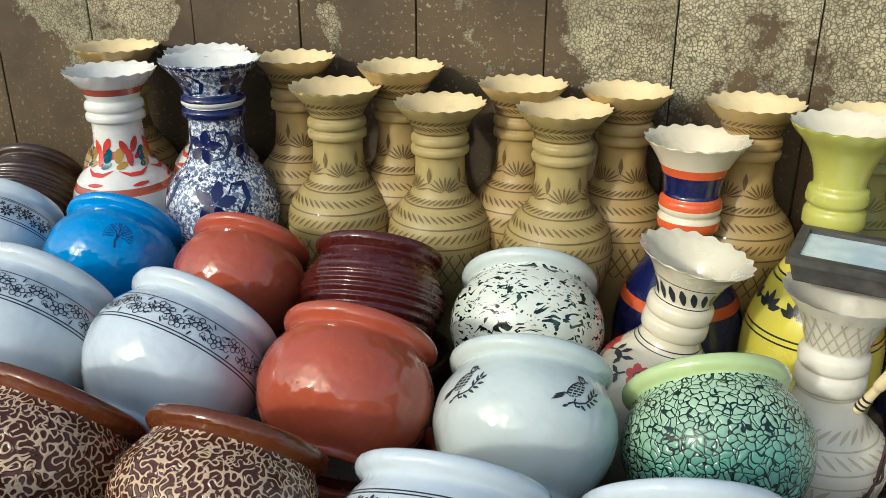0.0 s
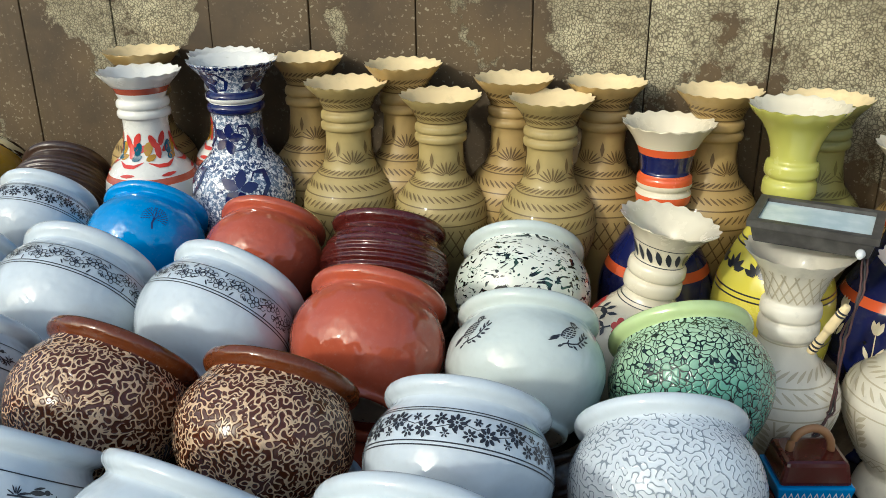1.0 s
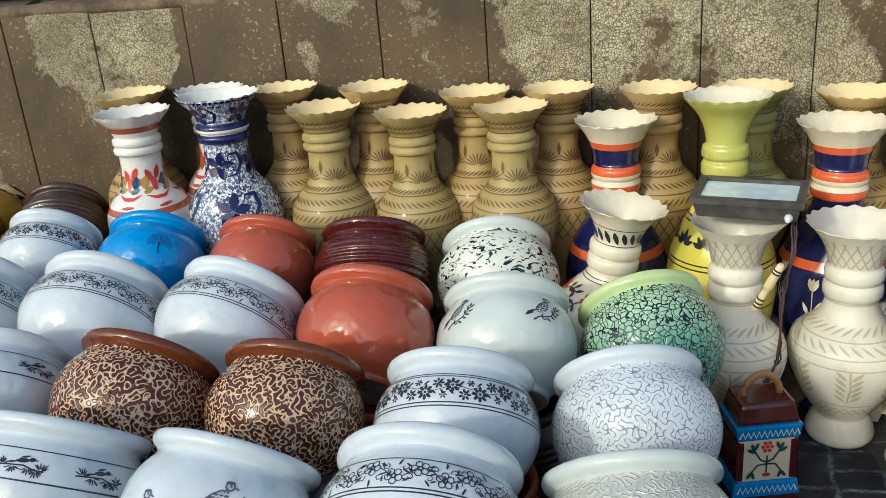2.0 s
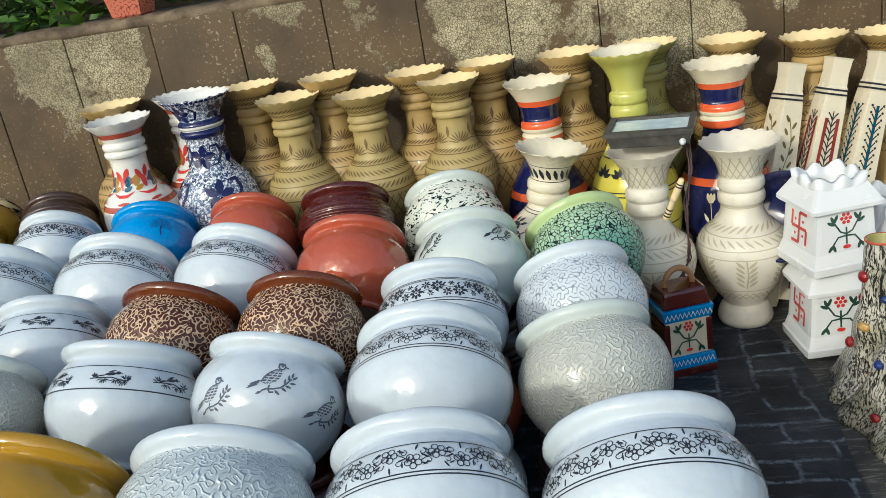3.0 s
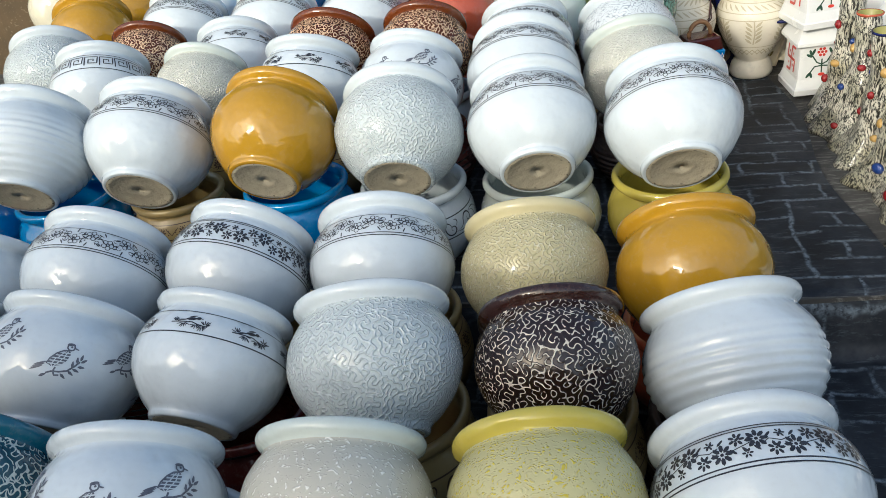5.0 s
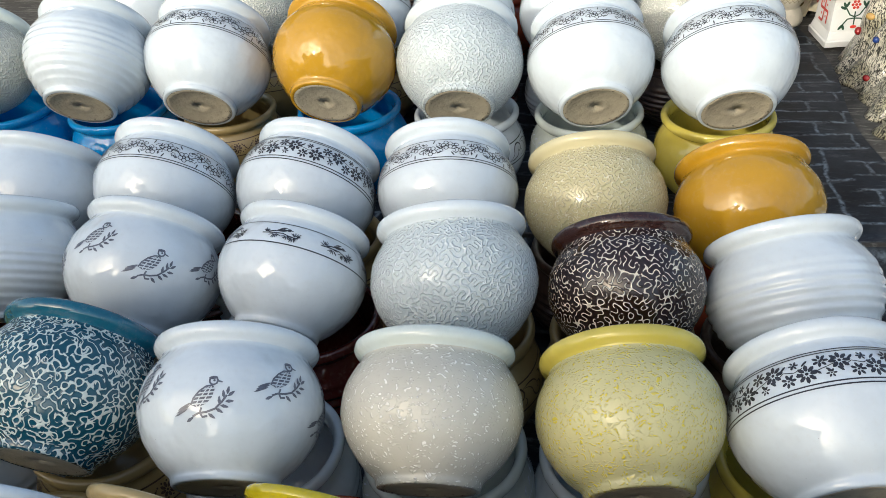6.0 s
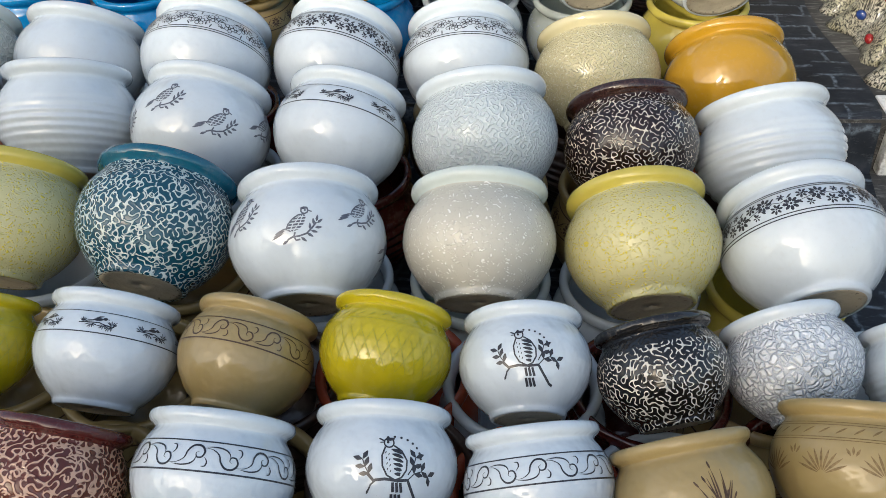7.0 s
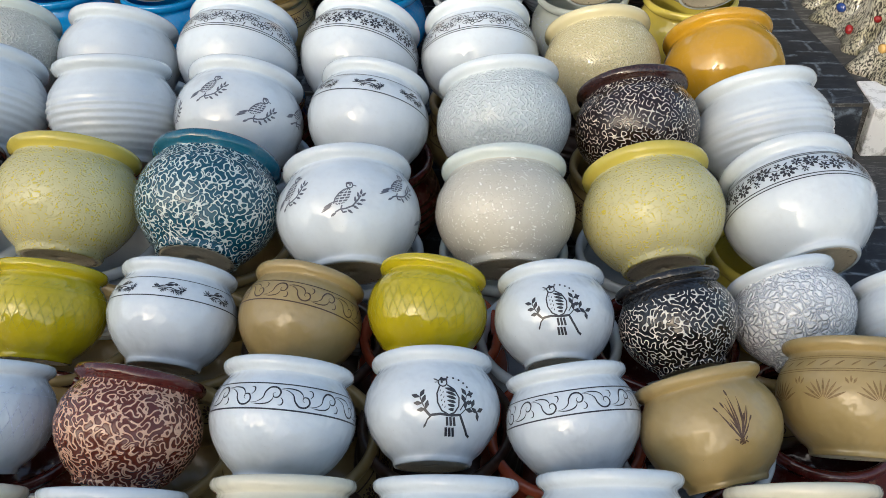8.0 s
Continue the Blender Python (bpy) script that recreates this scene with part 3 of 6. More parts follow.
def motif(kind):
    """A painted or incised design as one thin mesh on the unit planter."""
    p = Paint(PLANTER + [(0.85, 1.4)])
    drop = {"flower": 0.075, "daisy": 0.08, "sprig": 0.06, "scroll": 0.05, "tree": -0.08}.get(kind, 0.0)
    plain_put = p.put
    p.put = lambda phi, z, u, v: plain_put(phi, z - drop, u, v)
    rnd = random.Random(kind)
    if kind == "flower":
        p.band(1.235, 0.012)
        for z in (0.90, 0.935):
            p.band(z, 0.013)
        for k in range(28):
            phi, z = 2 * PI * k / 28, 1.085
            y = 0.045 * (-1) ** k
            for j in range(5):
                a = 2 * PI * j / 5 + k
                p.ring(phi, z, 0.05 * math.cos(a), y + 0.05 * math.sin(a), 0.031, 0.010, 7)
            p.ring(phi, z, 0, y, 0.018, 0.010, 6)
            for a in (0.5, 2.2, 3.6, 5.4):
                p.blob(phi, z, 0.12 * math.cos(a + k), y * -0.9 + 0.07 * math.sin(a + k), 0.04, 0.013, a + k, 6, 0.5)
            p.stroke(phi, z, [(0.07, y), (0.13, y * 0.2), (0.19, -y)], 0.010)
            for sx in (-1, 1):
                c0 = (sx * 0.085, -y * 1.1)
                p.stroke(phi, z, [(c0[0] + (0.012 + 0.006 * t) * math.cos(t * 1.1 + k), c0[1] + (0.012 + 0.006 * t) * math.sin(t * 1.1 + k)) for t in range(6)], 0.009)
                p.blob(phi, z, sx * 0.10, y * 1.7, 0.03, 0.011, sx * 0.6 + k, 6, 0.4)
    elif kind == "daisy":
        for z in (1.265, 1.235, 0.905, 0.865):
            p.band(z, 0.014)
        for k in range(20):
            phi, z = 2 * PI * k / 20, 1.07
            daisy(p, phi, z, 0.0, 0.045 * (-1) ** k, 0.102)
            daisy(p, phi, z, 0.14, -0.07 * (-1) ** k, 0.075, 7)
            daisy(p, phi, z, -0.10, -0.08 * (-1) ** k, 0.05, 6)
            p.stroke(phi, z, [(0.03, -0.02), (0.10, 0.03 * (-1) ** k), (0.2, 0.0), (0.28, 0.03)], 0.009)
            for j in range(5):
                x = 0.08 + 0.05 * j
                p.blob(phi, z, x + 0.02, 0.06 * (-1) ** (j + k) + 0.015, 0.040, 0.018, 0.8 * (-1) ** (j + k), 6, 0.5)
    elif kind == "sprig":
        p.band(1.26, 0.012)
        p.band(0.955, 0.016)
        for k in range(8):
            phi, z = FACE + 0.3 + 2 * PI * k / 8, 1.11
            p.blob(phi, z, -0.02, 0.035, 0.070, 0.026, 0.12, 10, 0.3)
            p.blob(phi, z, 0.065, 0.052, 0.030, 0.024, 0, 8)
            p.blob(phi, z, 0.105, 0.050, 0.018, 0.008, -0.2, 6, 0.5)
            p.blob(phi, z, -0.12, 0.012, 0.06, 0.011, 0.18, 7, 0.3)
            p.blob(phi, z, -0.01, 0.075, 0.055, 0.012, 0.3, 8, 0.5)
            p.stroke(phi, z, [(-0.27, -0.03), (-0.14, -0.02), (0.0, -0.012), (0.10, -0.045), (0.20, -0.05)], 0.015)
            for x, y, d in ((-0.2, -0.022, 1), (-0.1, -0.025, -1), (0.13, -0.05, -1), (0.05, -0.035, -1), (0.17, -0.045, 1)):
                for m in range(7):
                    an = d * (0.25 + 0.40 * m) + rnd.uniform(-0.2, 0.2)
                    ln = rnd.uniform(0.035, 0.055)
                    p.blob(phi, z, x + ln * math.cos(an), y + ln * math.sin(an), ln * 0.75, 0.009, an, 6, 0.5)
    elif kind == "meander":
        for z in (1.20, 0.86):
            p.band(z, 0.018)
        for k in range(22):
            p.stroke(2 * PI * k / 22, 1.03, [(-0.13, -0.11), (-0.13, 0.11), (0.10, 0.11), (0.10, -0.06), (-0.06, -0.06), (-0.06, 0.04), (0.03, 0.04), (0.03, -0.01)], 0.022)
    elif kind == "scroll":
        p.band(1.20, 0.018)
        p.band(0.86, 0.020)
        n = 16
        for k in range(n):
            phi, z, f = FACE + 2 * PI * k / n, 1.03, (-1) ** k
            # comma-shaped leaf: a curled head, its tail running under the next one
            head = [(-0.27, -0.095), (-0.17, -0.085), (-0.09, -0.03), (-0.065, 0.05), (-0.005, 0.115), (0.08, 0.115), (0.13, 0.055), (0.105, -0.01), (0.05, -0.015), (0.035, 0.03), (0.065, 0.05)]
            under = [(-0.24, -0.105), (-0.12, -0.115), (-0.02, -0.095), (0.03, -0.05), (0.04, 0.0)]
            spur = [(0.135, -0.01), (0.17, -0.06), (0.155, -0.11), (0.11, -0.115)]
            for pts, wd in ((head, 0.024), (under, 0.018), (spur, 0.018)):
                p.stroke(phi, z, [(x - 1, f * y) for x, y in smooth_profile([(x + 1, y) for x, y in pts], 3)], wd, True)
    elif kind == "bird":
        for k in range(8):
            bird(p, FACE + 2 * PI * k / 8, 0.84 + (0.10 if k % 2 else -0.13), 1.65, 1)
    elif kind == "bird_pair":
        for k in range(5):
            bird(p, FACE + 0.55 + 2 * PI * k / 5, 1.0, 1.55, -1 if k % 2 else 1)
    elif kind == "bird_tree":
        for k in range(3):
            bird_tree(p, FACE + 0.20 + 2 * PI * k / 3, 0.69, 1.75)
    elif kind == "tree":
        for k in range(3):
            phi, z = FACE + 0.72 + 2 * PI * k / 3, 0.72
            p.stroke(phi, z, [(0.015, -0.18), (-0.012, -0.10), (0.0, 0.0)], 0.030)
            for a, b in ((0.7, 0.10), (1.5, 0.13), (2.3, 0.10)):
                p.stroke(phi, z, [(0, -0.05), (0.5 * b * math.cos(a), 0.5 * b * math.sin(a)), (b * math.cos(a), b * math.sin(a))], 0.012)
            for d, m in ((0.075, 7), (0.115, 11), (0.155, 15), (0.195, 19)):
                for j in range(m):
                    a = -0.25 + (PI + 0.5) * j / (m - 1) + rnd.uniform(-0.04, 0.04)
                    p.blob(phi, z, d * math.cos(a), d * math.sin(a), 0.021, 0.0095, a + 0.25, 7, 0.3)
    elif kind == "reeds":
        for k in range(3):
            phi, z = FACE - 0.08 + 2 * PI * k / 3, 0.52
            for j in range(13):
                a = PI / 2 + 0.085 * (j - 6) + rnd.uniform(-0.05, 0.05)
                d = 0.26 + 0.42 * rnd.random() * (1 - 0.06 * abs(j - 6))
                bend = rnd.uniform(-0.03, 0.03)
                p.stroke(phi, z, [(0.006 * (j - 6), -0.04), (0.5 * d * math.cos(a) + bend, 0.5 * d * math.sin(a)), (d * math.cos(a), d * math.sin(a))], 0.023, True)
                if j % 3 == 0:
                    p.blob(phi, z, (d + 0.04) * math.cos(a), (d + 0.04) * math.sin(a), 0.05, 0.013, a, 8)
            for j in range(9):
                p.blob(phi, z, rnd.uniform(-0.09, 0.09), rnd.uniform(-0.07, 0.03), 0.03, 0.009, rnd.uniform(0, 3), 6)
    elif kind == "lattice":
        p.band(1.08, 0.010)
        for k in range(36):
            phi = 2 * PI * k / 36
            p.stroke(phi, 1.16, [(-0.035, -0.03), (0.05, 0.035)], 0.024, True)
            p.stroke(phi, 0.70, [(-0.15, -0.34), (0.0, 0.0), (0.14, 0.32)], 0.017, True)
            p.stroke(phi, 0.70, [(0.17, -0.32), (0.02, 0.0), (-0.12, 0.30)], 0.017, True)
    elif kind == "fans":
        for z in (1.06, 1.09, 1.24, 1.27):
            p.band(z, 0.010)
        for k in range(30):
            p.stroke(2 * PI * k / 30, 1.165, [(-0.06, -0.035), (0.0, 0.01), (0.06, 0.05)], 0.026, True)
        for k in range(9):
            phi = 2 * PI * k / 9
            for j in range(9):
                a = PI / 2 + 0.29 * (j - 4)
                p.stroke(phi, 0.66, [(0.05 * math.cos(a), 0.05 * math.sin(a)), (0.17 * math.cos(a), 0.17 * math.sin(a)), (0.31 * math.cos(a), 0.31 * math.sin(a))], 0.030, True)
            for s in (-1, 0, 1):
                p.blob(phi + PI / 9, 0.92, 0.05 * s, 0.03 - 0.02 * abs(s), 0.05, 0.017, PI / 2 - 0.5 * s, 8, 0.5)
    elif kind == "ornament":
        for z in (1.24, 0.98):
            p.band(z, 0.018)
        for k in range(14):
            phi, z = 2 * PI * k / 14, 1.11
            daisy(p, phi, z, 0, 0, 0.09, 8)
            for j in range(14):
                a = 2 * PI * j / 14
                p.blob(phi, z, 0.15 * math.cos(a), 0.09 * math.sin(a), 0.012, 0.012, 0, 6)
            p.stroke(phi, z, [(0.1, 0.06), (0.2, -0.05), (0.3, 0.06)], 0.014)
    return p.mesh("painted_" + kind)


MOTIF = {k: motif(k) for k in ("flower", "daisy", "sprig", "meander", "scroll", "bird", "bird_pair", "bird_tree", "tree", "reeds", "lattice", "fans", "ornament")}
# look: body material, rim material, body mesh, (design, its material, part name), label
STYLE = {
    "white_flower": ("white", "white", BODY, ("flower", "ink", "painted_band"), "white glazed round planter with a black floral line band"),
    "white_daisy": ("white", "white", BODY, ("daisy", "ink", "painted_band"), "white glazed round planter with a black daisy band"),
    "cream_daisy": ("cream", "cream", BODY, ("daisy", "ink", "painted_band"), "cream glazed round planter with a black daisy band"),
    "white_sprig": ("white", "white", BODY, ("sprig", "ink", "painted_band"), "white glazed planter with lined band of small dark sprigs"),
    "white_bird": ("white", "white", BODY, ("bird", "greyink", "bird_painting"), "white glazed round planter with grey painted birds on twigs"),
    "pale_bird": ("pale", "pale", BODY, ("bird_pair", "ink", "bird_painting"), "pale greenish white planter with small black birds"),
    "white_bird_tree": ("white", "white", BODY, ("bird_tree", "ink", "bird_painting"), "white glazed planter with a black bird among leaves"),
    "white_scroll": ("white", "white", BODY, ("scroll", "ink", "painted_band"), "white glazed planter with a black scrollwork band"),
    "white_reeds": ("white", "white", BODY, ("reeds", "blueink", "reed_painting"), "white glazed planter with blue painted reeds"),
    "white_meander": ("white", "white", BODY, ("meander", "ink", "painted_band"), "white glazed planter with a black key-pattern band"),
    "white_plain": ("white", "white", BODY, None, "plain white glazed round planter"),
    "white_lattice": ("white", "white", BODY, ("lattice", "whiteink", "incised_lattice"), "white glazed planter with an incised lattice"),
    "white_ribbed": ("white", "white", GROOVED, None, "white glazed planter with fine turned ribs"),
    "white_worm": ("white_worm", "white", BODY, None, "white glazed planter with raised wriggling lines"),
    "white_crackle": ("white_crackle", "white", BODY, None, "white glazed planter with a pebbled crackle texture"),
    "cream_worm": ("cream_worm", "pale", BODY, None, "cream glazed planter with raised wriggling lines"),
    "cream_fleck": ("cream_fleck", "pale", BODY, None, "cream glazed planter with small raised flecks"),
    "cream_striped": ("cream", "streaked", BODY, ("scroll", "ink", "painted_band"), "cream planter with a dark striped rim"),
    "grey_worm": ("grey_worm", "white", BODY, None, "white glazed planter with grey wriggling lines"),
    "beige_worm": ("beige_worm", "beige", BODY, None, "beige glazed planter with raised pale lines"),
    "dark_worm": ("dark_worm", "darkbrown", BODY, None, "dark brown planter covered in pale wriggling lines"),
    "black_worm": ("black_worm", "black", BODY, None, "black glazed planter with thick pale wriggling lines"),
    "green_crackle": ("green_crackle", "palegreen", BODY, None, "green crackle planter with a pale green rim"),
    "teal_worm": ("teal_worm", "teal", BODY, None, "teal planter with a white lace pattern"),
    "cork": ("cork", "brown", BODY, None, "cream and brown mottled planter with glossy brown rim"),
    "pink_cork": ("pink_cork", "maroon", BODY, None, "reddish brown planter with a pale pink net pattern"),
    "splash": ("splash", "pale", BODY, None, "white planter splashed with black and green glaze"),
    "terracotta": ("terracotta", "terracotta", BODY, None, "glossy terracotta red round planter"),
    "mustard": ("mustard", "mustard", BODY, None, "glossy mustard yellow round planter"),
    "mustard_striped": ("mustard", "streaked", BODY, None, "mustard planter with a dark streaked rim"),
    "maroon_ribbed": ("maroon", "maroon", RIBBED, None, "glossy dark maroon planter with turned ribs"),
    "brown_ribbed": ("umber", "umber", RIBBED, None, "dull dark brown planter with turned ribs"),
    "blue_tree": ("blue", "blue", BODY, ("tree", "blueink", "painted_tree"), "bright blue glazed planter with a dark tree motif"),
    "lime_lattice": ("lime", "lime", BODY, ("lattice", "lime_groove_shade", "incised_lattice"), "lime green glazed planter with an incised lattice"),
    "tan_scroll": ("tan", "tan", BODY, ("scroll", "brownink", "painted_band"), "tan planter with a brown scroll band"),
    "tan_etched": ("tan", "tan", BODY, ("fans", "tanink", "fan_carving"), "tan planter carved with leaf fans"),
    "tan_reeds": ("tan", "tan", BODY, ("reeds", "brownink", "reed_painting"), "tan planter with dark painted reeds"),
    "tan_ornament": ("cream", "cream", BODY, ("ornament", "brownink", "painted_band"), "cream planter with a brown ornament band"),
    "yellow_fleck": ("yellow_fleck", "yellow", BODY, None, "yellow planter with a flecked body"),
    "plain_blue": ("blue", "blue", BODY, None, "bright blue glazed planter standing upright underneath"),
    "plain_yellow": ("yellow", "yellow", BODY, None, "yellow glazed planter standing upright underneath"),
    "plain_tan": ("tan", "tan", BODY, ("ornament", "brownink", "painted_band"), "tan planter with brown band standing upright underneath"),
    "plain_carved": ("pale", "pale", BODY, ("lattice", "whiteink", "incised_lattice"), "off-white planter standing upright underneath"),
}


def planter(style, m, radius, group, spin=0.0):
    body, rim, me, design, label = STYLE[style]
    ob = thing("planter", m @ pose(0, 0, 0, 0, 0, spin) @ Matrix.Diagonal((radius, radius, radius, 1)), label, "planter", group)
    b = part("body", me, M[body], ob)
    part("rim", RIM, M[rim], ob, "" if rim == body else M[rim].name.replace("_", " ") + " rim")
    part("foot", FOOT, M["foot"], ob, "bare clay foot")
    if design:
        tagged(part(design[2], MOTIF[design[0]], M[design[1]], b), kind="stuff")
    return ob


# style, belly centre x y z, tilt back, turn, belly radius: every planter lies mouth away on the layer beneath
LYING = [
    ("white_flower", 0.236, 0.231, 0.349, 58, -4, 0.151),
    ("cream_worm", 0.190, 0.651, 0.311, 50, -10, 0.142),
    ("grey_worm", 0.186, 0.942, 0.311, 52, -11, 0.142),
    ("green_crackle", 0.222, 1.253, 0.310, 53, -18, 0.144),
    ("white_flower", -0.074, 0.233, 0.359, 59, -6, 0.147),
    ("white_flower", -0.104, 0.586, 0.355, 61, -1, 0.149),
    ("white_daisy", -0.107, 0.872, 0.341, 51, -2, 0.140),
    ("pale_bird", -0.063, 1.186, 0.336, 52, -6, 0.142),
    ("splash", -0.122, 1.503, 0.339, 52, -9, 0.144),
    ("white_worm", -0.376, 0.219, 0.373, 58, -1, 0.149),
    ("white_bird", -0.403, 0.585, 0.357, 49, 10, 0.140),
    ("cork", -0.405, 0.863, 0.356, 50, 1, 0.138),
    ("terracotta", -0.344, 1.158, 0.364, 52, -1, 0.141),
    ("maroon_ribbed", -0.414, 1.467, 0.375, 40, -5, 0.137),
    ("mustard", -0.674, 0.223, 0.390, 59, 5, 0.148),
    ("white_sprig", -0.690, 0.611, 0.366, 43, 6, 0.143),
    ("cork", -0.699, 0.869, 0.356, 52, 7, 0.144),
    ("white_flower", -0.642, 1.149, 0.369, 58, 9, 0.150),
    ("terracotta", -0.685, 1.450, 0.381, 52, -3, 0.131),
    ("white_flower", -0.993, 0.232, 0.389, 57, 1, 0.152),
    ("cream_worm", -0.999, 0.611, 0.381, 51, 2, 0.129),
    ("white_sprig", -0.979, 0.865, 0.369, 50, -8, 0.136),
    ("white_flower", -0.937, 1.132, 0.386, 58, -1, 0.151),
    ("blue_tree", -0.971, 1.447, 0.391, 54, -7, 0.133),
    ("white_ribbed", -1.273, 0.190, 0.418, 53, 1, 0.149),
    ("white_meander", -1.303, 0.628, 0.395, 48, -9, 0.143),
    ("cork", -1.287, 0.904, 0.383, 50, -4, 0.129),
    ("white_flower", -1.242, 1.131, 0.409, 53, -1, 0.143),
    ("white_daisy", -1.258, 1.453, 0.408, 52, -7, 0.125),
    ("brown_ribbed", -1.388, 1.708, 0.395, 55, -16, 0.127),
    ("cream_worm", -1.580, 0.200, 0.420, 55, 0, 0.142),
    ("white_worm", -1.530, 0.783, 0.411, 50, -12, 0.144),
    ("mustard", -1.592, 1.168, 0.413, 50, -15, 0.144),
    ("mustard", -1.606, 1.515, 0.404, 49, -16, 0.140),
    ("mustard_striped", -1.640, 1.702, 0.420, 51, -7, 0.127),
    ("cream_striped", -1.905, 1.588, 0.429, 50, -9, 0.143),
    ("mustard", 0.233, -0.144, 0.189, 56, -4, 0.149),
    ("beige_worm", -0.071, -0.146, 0.212, 52, -5, 0.146),
    ("white_flower", -0.374, -0.144, 0.239, 57, -4, 0.147),
    ("white_daisy", -0.673, -0.162, 0.249, 62, 11, 0.148),
    ("white_flower", -0.968, -0.189, 0.272, 60, 5, 0.147),
    ("white_plain", -1.264, -0.191, 0.266, 49, 5, 0.144),
    ("cream_worm", -1.540, -0.210, 0.300, 55, -3, 0.142),
    ("white_ribbed", 0.262, -0.426, 0.189, 52, -10, 0.149),
    ("dark_worm", -0.027, -0.450, 0.221, 55, -5, 0.137),
    ("white_worm", -0.324, -0.480, 0.258, 52, -7, 0.147),
    ("white_sprig", -0.623, -0.461, 0.254, 59, 10, 0.135),
    ("white_bird", -0.915, -0.449, 0.251, 57, 7, 0.143),
    ("white_ribbed", -1.204, -0.421, 0.264, 42, -4, 0.143),
    ("white_ribbed", -1.490, -0.440, 0.300, 55, -0, 0.142),
    ("white_daisy", 0.239, -0.757, 0.222, 69, -7, 0.142),
    ("yellow_fleck", -0.040, -0.757, 0.218, 63, -6, 0.138),
    ("cream_fleck", -0.329, -0.772, 0.236, 58, -1, 0.136),
    ("white_bird", -0.631, -0.789, 0.245, 60, -5, 0.139),
    ("teal_worm", -0.908, -0.767, 0.260, 64, 5, 0.140),
    ("yellow_fleck", -1.180, -0.770, 0.275, 55, 3, 0.138),
    ("dark_worm", -1.460, -0.760, 0.290, 55, -1, 0.142),
    ("white_crackle", 0.169, -1.002, 0.186, 64, -13, 0.105),
    ("black_worm", -0.041, -1.042, 0.208, 59, -14, 0.101),
    ("white_bird_tree", -0.252, -1.036, 0.212, 65, -3, 0.103),
    ("lime_lattice", -0.472, -1.021, 0.213, 63, 9, 0.105),
    ("tan_scroll", -0.695, -1.031, 0.203, 65, 11, 0.108),
    ("white_sprig", -0.918, -1.031, 0.216, 60, 5, 0.111),
    ("lime_lattice", -1.150, -1.020, 0.220, 55, 5, 0.106),
    ("tan_etched", 0.200, -1.200, 0.200, 55, 6, 0.112),
    ("tan_reeds", -0.030, -1.259, 0.199, 60, -14, 0.107),
    ("white_scroll", -0.236, -1.242, 0.193, 59, -9, 0.105),
    ("white_bird_tree", -0.456, -1.225, 0.201, 64, -1, 0.107),
    ("white_scroll", -0.684, -1.261, 0.218, 61, 4, 0.112),
    ("pink_cork", -0.921, -1.273, 0.216, 60, 9, 0.111),
    ("white_lattice", -1.160, -1.250, 0.220, 55, 1, 0.108),
    ("cream_daisy", -1.140, -1.460, 0.190, 60, 0, 0.114),
    ("white_daisy", -0.900, -1.470, 0.190, 60, 0, 0.114),
    ("cream_daisy", -0.660, -1.450, 0.190, 60, 0, 0.114),
    ("white_scroll", -0.430, -1.450, 0.190, 60, 0, 0.114),
    ("white_reeds", -0.200, -1.440, 0.190, 60, 0, 0.114),
    ("tan_ornament", 0.060, -1.460, 0.190, 60, 0, 0.114),
    ("white_ribbed", 0.385, -1.010, 0.185, 60, -10, 0.107),
]
BELLY = 0.80
# how far a planter is turned round its own axis, where its painting shows it
SPIN = {("white_bird", -0.631): 0, ("white_bird", -0.915): 35, ("white_bird", -0.403): -18, ("white_bird_tree", -0.252): -15, ("white_bird_tree", -0.456): 4,
        ("white_sprig", -0.623): -6, ("white_sprig", -0.918): 0, ("white_sprig", -0.690): 4, ("tan_reeds", -0.030): 4}


def floor_z(x, y):
    """The ground under the display: a raised level behind, a step down in front, rising a little towards -x."""
    rise = 0.055 * max(0.0, 0.3 - x)
    return (-0.035 if y > 0.085 else -0.19) + rise


for i, (style, x, y, z, tilt, turn, r) in enumerate(LYING):
    m = pose(x, y, z, -tilt, 0, -turn)
    spin = SPIN.get((style, x), random.Random(i * 7 + 1).uniform(-14, 14))
    planter(style, m @ Matrix.Translation((0, 0, -BELLY * r)), r, "planters lying in rows", spin)


for i, (style, x, y, z, tilt, turn, r) in enumerate(LYING):
    top = z - 0.98 * r
    base = floor_z(x, y)
    h = top - base
    rr = min(0.150, max(0.105, h / 1.548))
    s = h / 1.548
    # mostly dark glazes on hidden pots, so their colour deepens the shade in gaps
    st = ("plain_tan", "brown_ribbed", "terracotta", "white_ribbed", "maroon_ribbed", "tan_scroll")[(i * 5 + 2) % 6]
    if abs(y - 0.23) < 0.05 and z > 0.3:
        st = {0: "plain_yellow", 1: "plain_carved", 2: "white_scroll", 3: "plain_blue", 4: "plain_tan", 5: "plain_blue", 6: "plain_blue"}[min(6, max(0, round((0.24 - x) / 0.305)))]
    elif -0.85 < y < -0.7:
        st = {0: "plain_yellow", 1: "white_ribbed", 2: "plain_carved", 3: "white_ribbed", 4: "plain_tan", 5: "white_ribbed"}[min(5, max(0, round((0.24 - x) / 0.29)))]
    body, rim, me, design, label = STYLE[st]
    ob = thing("planter", pose(x, y + 0.065, base, 0, 0, i * 37) @ Matrix.Diagonal((rr, rr, s, 1)), label, "planter", "planters standing underneath")
    b = part("body", me, M[body], ob)
    part("rim", RIM, M[rim], ob)
    if design:
        tagged(part(design[2], MOTIF[design[0]], M[design[1]], b), kind="stuff")

